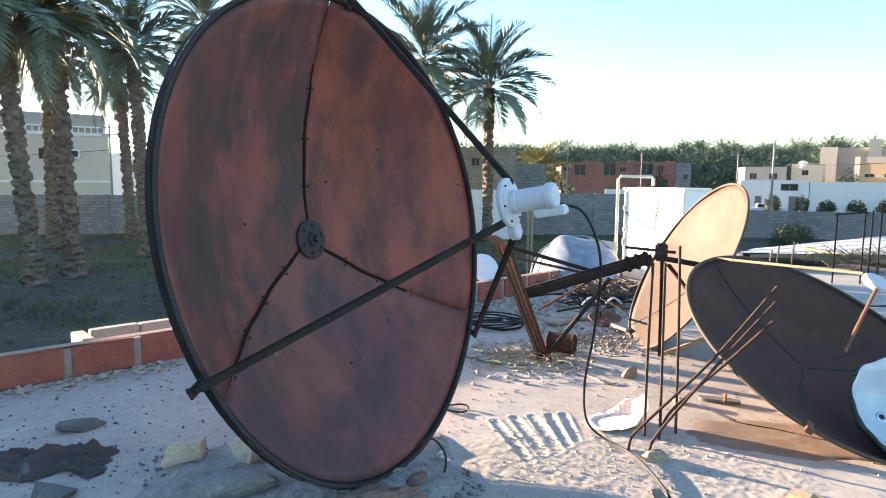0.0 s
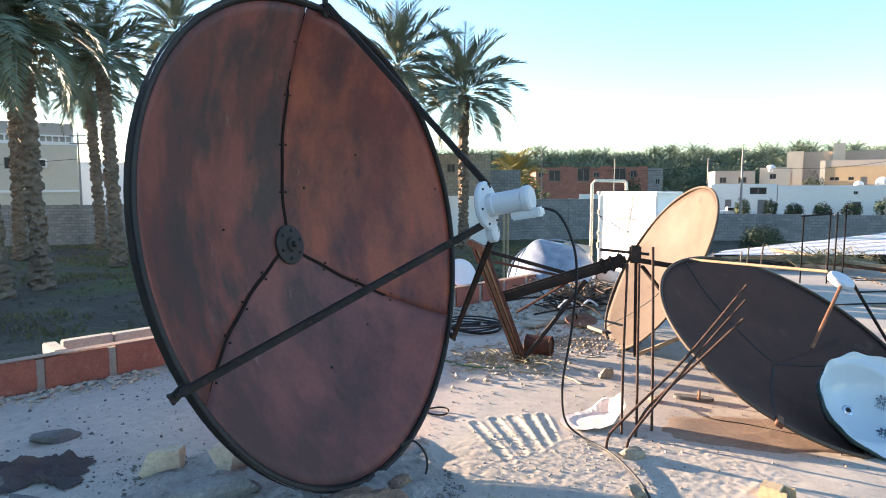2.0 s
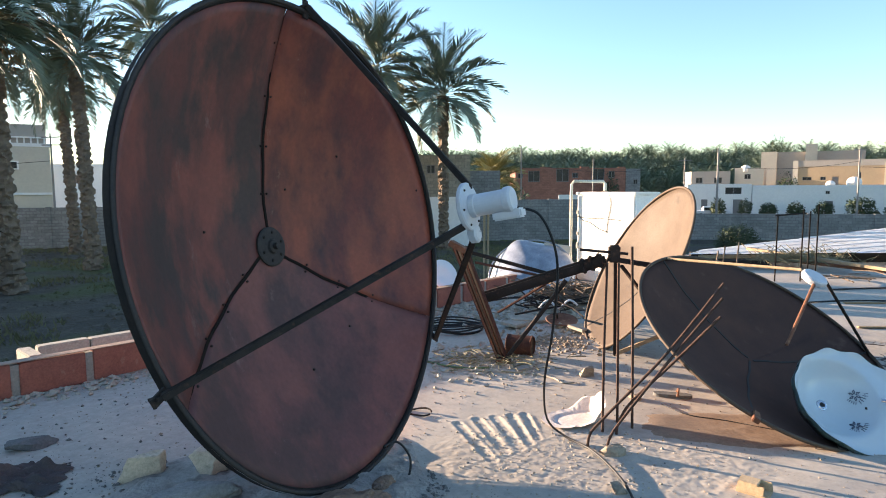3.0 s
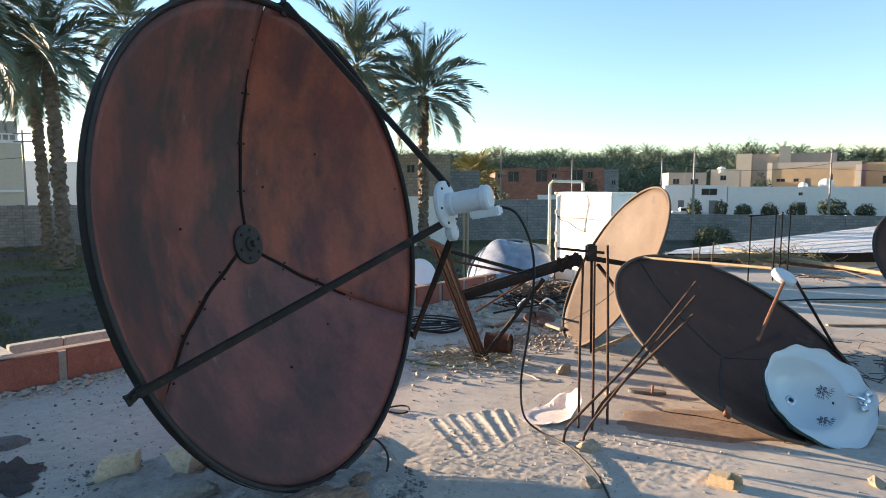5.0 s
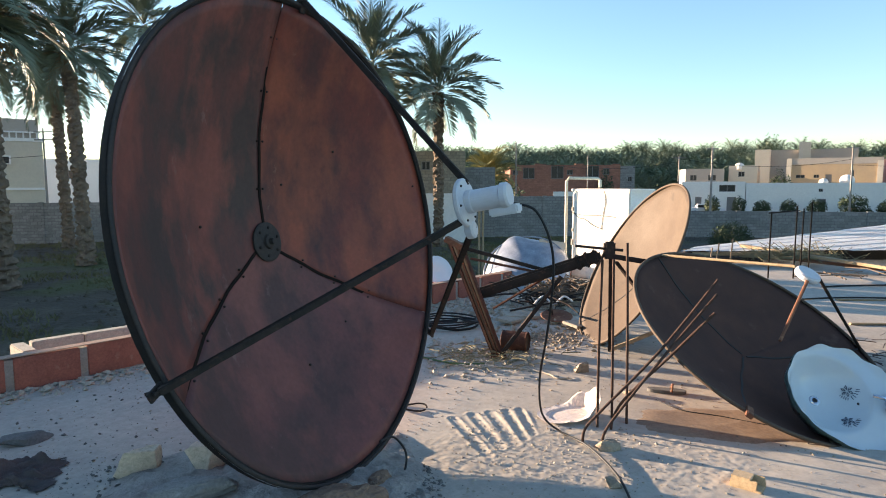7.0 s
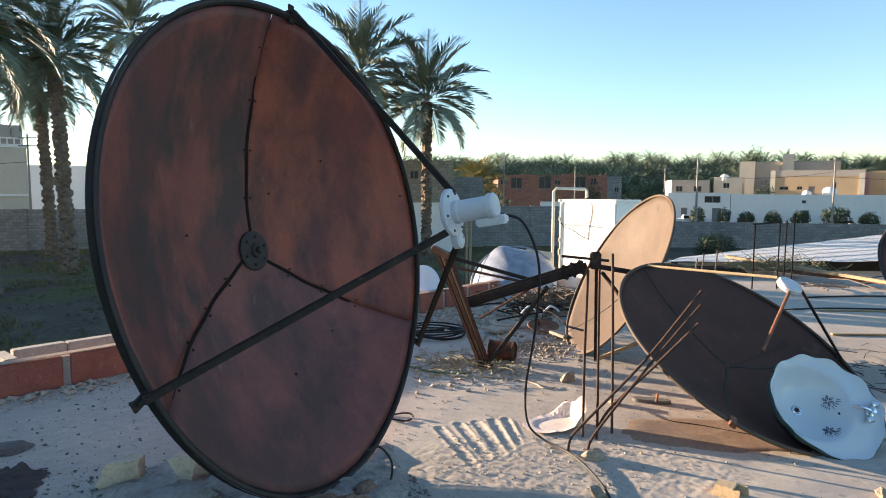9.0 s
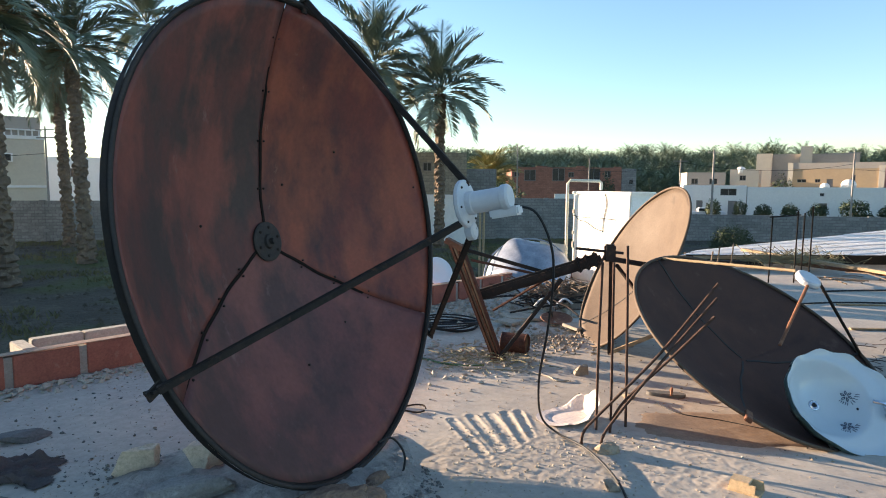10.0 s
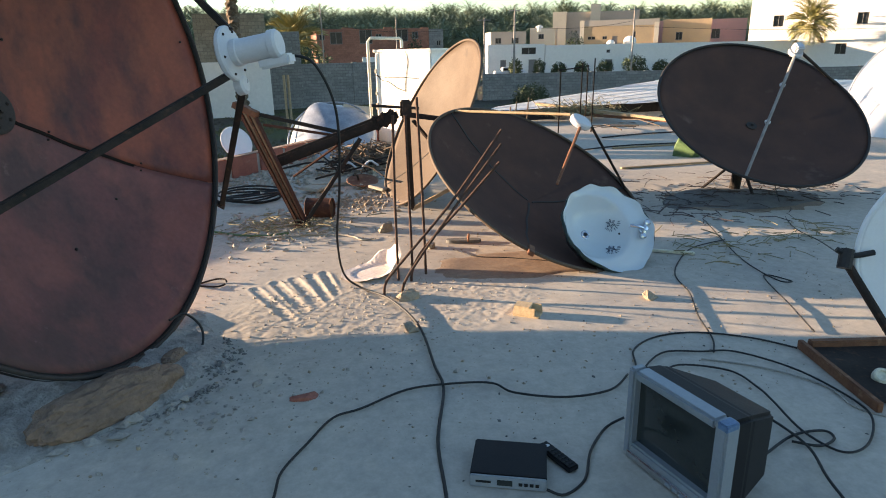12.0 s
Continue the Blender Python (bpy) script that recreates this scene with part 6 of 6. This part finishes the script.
# ---- cloth, sandal, odds and ends ----
def rag():
    bm = bmesh.new()
    nx, ny = 90, 50
    g = []
    for j in range(ny + 1):
        row = []
        for i in range(nx + 1):
            u, v = i / nx * 2 - 1, j / ny * 2 - 1
            ed = max(abs(u), abs(v))
            x, y = 0.42 * u * (1 + 0.22 * noise.noise(Vector((v * 3, 1, u))) + 0.06 * noise.noise(Vector((v * 14, 1, u)))), 0.17 * v * (1 + 0.45 * noise.noise(Vector((u * 3, 4, v))) + 0.10 * noise.noise(Vector((u * 17, 4, v))))
            p = Vector((x * 5, y * 9, 7))
            z = 0.010 + 0.07 * abs(noise.noise(p)) + 0.05 * abs(noise.noise(p * 2.3)) + 0.022 * abs(noise.noise(p * 6))
            row.append(bm.verts.new((x, y, max(0.006, z * (1.1 - 0.9 * ed ** 4)))))
        g.append(row)
    for j in range(ny):
        for i in range(nx):
            bm.faces.new((g[j][i], g[j][i + 1], g[j + 1][i + 1], g[j + 1][i]))
    r = part("rag", bm, M_RAG, smooth=True)
    r.matrix_world = pose(-2.32, 2.60, 0.0, 0, 0, 18)
    return tagged(r, "crumpled dirty dark red cloth on the roof", "cloth")


rag()


def sandal():
    s = thing("sandal", pose(1.58, 4.02, 0.0, 0, 0, -15), "old dark sandal lying on the sand", "sandal")
    bm = bmesh.new()
    pts = [(0.045 * (1 + 0.2 * math.cos(2 * a)) * math.sin(a), 0.13 * math.cos(a)) for a in (k * math.pi / 12 for k in range(24))]
    lo, hi = [bm.verts.new((y, x, 0)) for x, y in pts], [bm.verts.new((y, x, 0.022)) for x, y in pts]
    bm.faces.new(hi)
    bm.faces.new(lo[::-1])
    for k in range(24):
        bm.faces.new((lo[k], lo[(k + 1) % 24], hi[(k + 1) % 24], hi[k]))
    bmesh.ops.recalc_face_normals(bm, faces=bm.faces)
    part("sole", bm, M_GREYSTONE, s)
    part("strap", tubed([(0.03, -0.05, 0.015), (0.035, -0.03, 0.05), (0.04, 0.03, 0.05), (0.03, 0.05, 0.015)], 0.008, 6, rounded=True), M_RUST, s)
    return s


sandal()


def steel_tray():
    t = thing("iron_tray", pose(2.42, 1.34, 0.0, 0, 0, 75), "rusty angle-iron frame with a sheet lying on the roof", "steel frame")
    part("sheet", boxed(0.03, 0.52, -0.5, -0.02, 0.015, 0.022), M_ARM, t)
    part("angle_iron", boxed(-0.02, 0.54, -0.012, 0.014, 0.0, 0.045, 0.004), M_RUST, t, "orange rusted angle iron")
    part("angle_iron", boxed(0.5, 0.54, -0.5, -0.03, 0.0, 0.05, 0.006), M_RUST, t)
    return t


steel_tray()
pp = part("pipe_end", lathe([(0.03, 0), (0.036, 0.005), (0.036, 0.03), (0.03, 0.04), (0.02, 0.04), (0.02, 0.03)], 20), M_CREAMPIPE)
pp.matrix_world = pose(2.62, 1.50, 0.02, 30, -20, 0)
tagged(pp, "short cream plastic pipe end", "pipe")
pl = part("lath", barred((2.66, 3.42, 0.012), (2.98, 3.20, 0.012), 0.025, 0.02, 0.003), M_CREAMPIPE)
tagged(pl, "short pale wooden lath on the roof", "lath")
gb = part("green_sack", rock(0.26, 44, (1.1, 0.8, 0.75), 3, 0.2), M_GREEN, smooth=True)
gb.location = (5.55, 6.75, 0.13)
tagged(gb, "slumped green plastic sack", "sack")
lid = part("enamel_lid", lathe([(0.001, 0.012), (0.11, 0.02), (0.165, 0.035), (0.17, 0.03), (0.11, 0.008), (0.001, 0.003)], 28, cap=False), M_RUST, smooth=True)
lid.matrix_world = pose(1.17, 6.3, 0.04, 12, 0, 0)
tagged(lid, "rusty round pan lying in the rubble", "pan")
cratemesh = bmesh.new()
tube(cratemesh, smooth_line([(0.98, 6.75, 0.1), (1.08, 6.72, 0.2), (1.2, 6.7, 0.12), (1.32, 6.72, 0.2), (1.42, 6.74, 0.14)]), 0.012, 7)
tagged(part("bent_pipe", cratemesh, M_LNB), "bent white conduit among the rubble", "pipe")
for k, (x, y, rz, L) in enumerate(((0.95, 6.5, 15, 0.7), (1.45, 6.1, 40, 0.55), (0.7, 6.3, 60, 0.45))):
    b = part("slab_shard", boxed(-L / 2, L / 2, -0.1, 0.1, 0, 0.03, 0.006), M_PALE)
    b.matrix_world = pose(x, y, 0.02, 6, 4, rz)
    tagged(b, "flat shard of broken plaster", "rubble", "plaster shards")


# ---- far side of the roof ----
def white_box():
    t = thing("water_tank", pose(1.95, 9.75, 0.0, 0, 0, -58), "white plastered box tank lit by the sun, paint flaking", "water tank")
    bm = boxed(0, 1.2, 0, 0.5, 0.0, 1.36, 0.02)
    part("body", bm, M_WHITEPAINT, t)
    part("lid", boxed(-0.02, 1.22, -0.02, 0.52, 1.36, 1.40, 0.012), M_WHITEPAINT, t)
    part("cable", tubed([(0.0, -0.006, 1.02), (0.25, -0.006, 0.99), (0.6, -0.006, 1.0), (0.95, -0.006, 0.985)], 0.005, 5), M_BLACK, t)
    part("cable", tubed([(0.05, -0.008, 1.03), (0.16, -0.008, 0.95), (0.3, -0.008, 0.93), (0.5, -0.008, 0.84), (0.68, -0.008, 0.80)], 0.006, 5, rounded=True), M_BLACK, t)
    part("cable", tubed([(0.66, -0.008, 0.78), (0.69, -0.008, 1.0), (0.74, -0.008, 1.22), (0.70, -0.008, 1.37)], 0.005, 5, rounded=True), M_BLACK, t)
    for k, (z, h) in enumerate(((0.5, 0.10), (1.05, 0.06), (0.72, 0.05))):
        part("flake", boxed(-0.004, 0.05, -0.006, 0.0, z, z + h), M_MORTAR, t)
    return t


white_box()
sp = thing("standpipe", pose(1.86, 9.75, 0.0), "cream water pipe bent over the tank", "pipe")
part("riser", tubed([(0, 0, 0.0), (0, 0, 1.52), (0.04, 0, 1.57), (0.5, 0, 1.56), (0.53, 0, 1.53), (0.53, 0, 1.42)], 0.024, 10), M_CREAMPIPE, sp)


def roof_sheet(k):
    """A ribbed metal sheet: ribs with a long sloping face and a short drop."""
    bm = bmesh.new()
    nx, ny = 50, 260
    rows = []
    for j in range(ny + 1):
        row = []
        for i in range(nx + 1):
            s = (k + i / nx) / 3
            lo, hi = Vector((4.35, 11.6, 0.20)).lerp(Vector((15, 10.0, 0.44)), s), Vector((5.0, 12.5, 0.20)).lerp(Vector((15, 19.6, 0.36)), s)
            p = lo.lerp(hi, j / ny)
            u = ((p.y * 0.93 - p.x * 0.36) / 0.6) % 1.0
            p.z += 0.013 * (1 - u / 0.92 if u < 0.92 else (u - 0.92) / 0.08) + 0.004 * k + 0.004 * noise.noise(Vector((p.x * 0.8, p.y * 0.8, k)))
            row.append(bm.verts.new(p))
        rows.append(row)
    for a, b in zip(rows, rows[1:]):
        for i in range(nx):
            bm.faces.new((a[i], a[i + 1], b[i + 1], b[i]))
    bmesh.ops.solidify(bm, geom=bm.faces[:], thickness=0.003)
    return tagged(part("roof_sheet", bm, M_WHITESHEET), "white ribbed metal roofing sheet at the roof edge", "roofing sheet", "white roofing sheets")


for k in range(3):
    roof_sheet(k)
tagged(part("edge_beam", boxed(4.6, 15.5, 12.0, 12.14, 0.0, 0.2, 0.01), M_ARM), "dark steel beam under the roofing sheets", "beam", kind="structure")


def plank(a, b, w, h, mat, label):
    return tagged(part("plank", barred(a, b, w, h, 0.006), mat), label, "plank", "planks")


plank((5.72, 12.06, 0.27), (7.2, 9.0, 0.12), 0.12, 0.05, M_WOOD, "long pale weathered plank at the roof edge")
plank((5.9, 11.4, 0.14), (7.4, 9.3, 0.08), 0.10, 0.05, M_RUST, "dark brown plank under the pale one")
plank((4.6, 11.6, 0.16), (6.4, 11.6, 0.16), 0.10, 0.06, M_WOOD, "weathered plank along the roof edge")
plank((4.2, 11.1, 0.10), (5.6, 11.0, 0.12), 0.14, 0.10, M_ARM, "dark beam along the roof edge")
plank((4.9, 7.6, 0.012), (7.0, 7.5, 0.012), 0.06, 0.018, M_WOOD, "pale batten lying on the roof")
plank((4.2, 6.2, 0.012), (7.5, 6.1, 0.012), 0.05, 0.018, M_WOOD, "pale batten lying on the roof")
for x, z1, y in ((4.98, 1.04, 9.5), (5.37, 1.13, 9.5), (5.5, 1.09, 9.55), (5.54, 1.2, 9.4)):
    tagged(part("fence_post", tubed([(x, y, -0.01), (x + 0.01, y, z1)], 0.011, 6), M_POST), "thin dark steel post at the roof edge", "post", "steel posts")
tagged(part("fence_rail", tubed([(4.95, 9.5, 1.02), (5.42, 9.5, 1.06)], 0.012, 6), M_ARM), "thin dark rail between the posts", "rail")
for x, y, h in ((4.75, 10.9, 0.42), (4.55, 10.7, 0.35), (4.95, 10.8, 0.5)):
    tagged(part("stake", tubed([(x, y, 0), (x + 0.08, y + 0.1, h)], 0.013, 6), M_TRUNK), "short leaning wooden stake", "stake", "stakes")
for x, y, dx in ((1.05, 11.0, 0.0), (1.18, 11.0, 0.03)):
    st = part("garden_stake", tubed([(x, y + 14, GROUND), (x + dx, y + 14, GROUND + 3.0)], 0.05, 6), M_WOOD)
    tagged(st, "tall wooden stake in the garden", "stake", "stakes")


# ---- weeds on the garden soil ----
def weeds():
    rnd = random.Random(9)
    vs, fs = [], []
    for i in range(8000):
        x, y = rnd.uniform(-34, 8), rnd.uniform(15, 46)
        if noise.noise(Vector((x * 0.22, y * 0.22, 5))) < 0.02:
            continue
        for k in range(5):
            a, h = rnd.uniform(0, 6.3), rnd.uniform(0.06, 0.24)
            b = Vector((x + rnd.uniform(-0.3, 0.3), y + rnd.uniform(-0.3, 0.3), land(x, y)))
            n = len(vs)
            vs += [b - Vector((0.03, 0, 0)), b + Vector((0.03, 0, 0)), b + Vector((math.cos(a) * h * 0.6, math.sin(a) * h * 0.6, h))]
            fs.append((n, n + 1, n + 2))
    me = bpy.data.meshes.new("weeds")
    me.from_pydata(vs, [], fs)
    me.materials.append(M_GRASS)
    return tagged(new("weeds", me), "patches of dry grass and weeds under the palms", "grass", kind="stuff")


weeds()

# clods and chips of dry soil in the garden
gr_rnd = random.Random(77)
cv, cf = [], []
for i in range(2600):
    x, y = gr_rnd.uniform(-30, 4), gr_rnd.uniform(12, 44)
    s_, z_ = gr_rnd.uniform(0.04, 0.16), land(x, y)
    k = len(cv)
    cv += [Vector((x + s_ * math.cos(a + i), y + s_ * math.sin(a + i), z_ - 0.02)) for a in (0, 1.6, 3.1, 4.7)] + [Vector((x, y, z_ + s_ * 0.7))]
    cf += [(k, k + 1, k + 4), (k + 1, k + 2, k + 4), (k + 2, k + 3, k + 4), (k + 3, k, k + 4)]
clods = bpy.data.meshes.new("soil_clods")
clods.from_pydata(cv, [], cf)
clods.materials.append(M_DIRT)
tagged(new("soil_clods", clods), "clods of dry soil between the palms", "soil", kind="stuff")
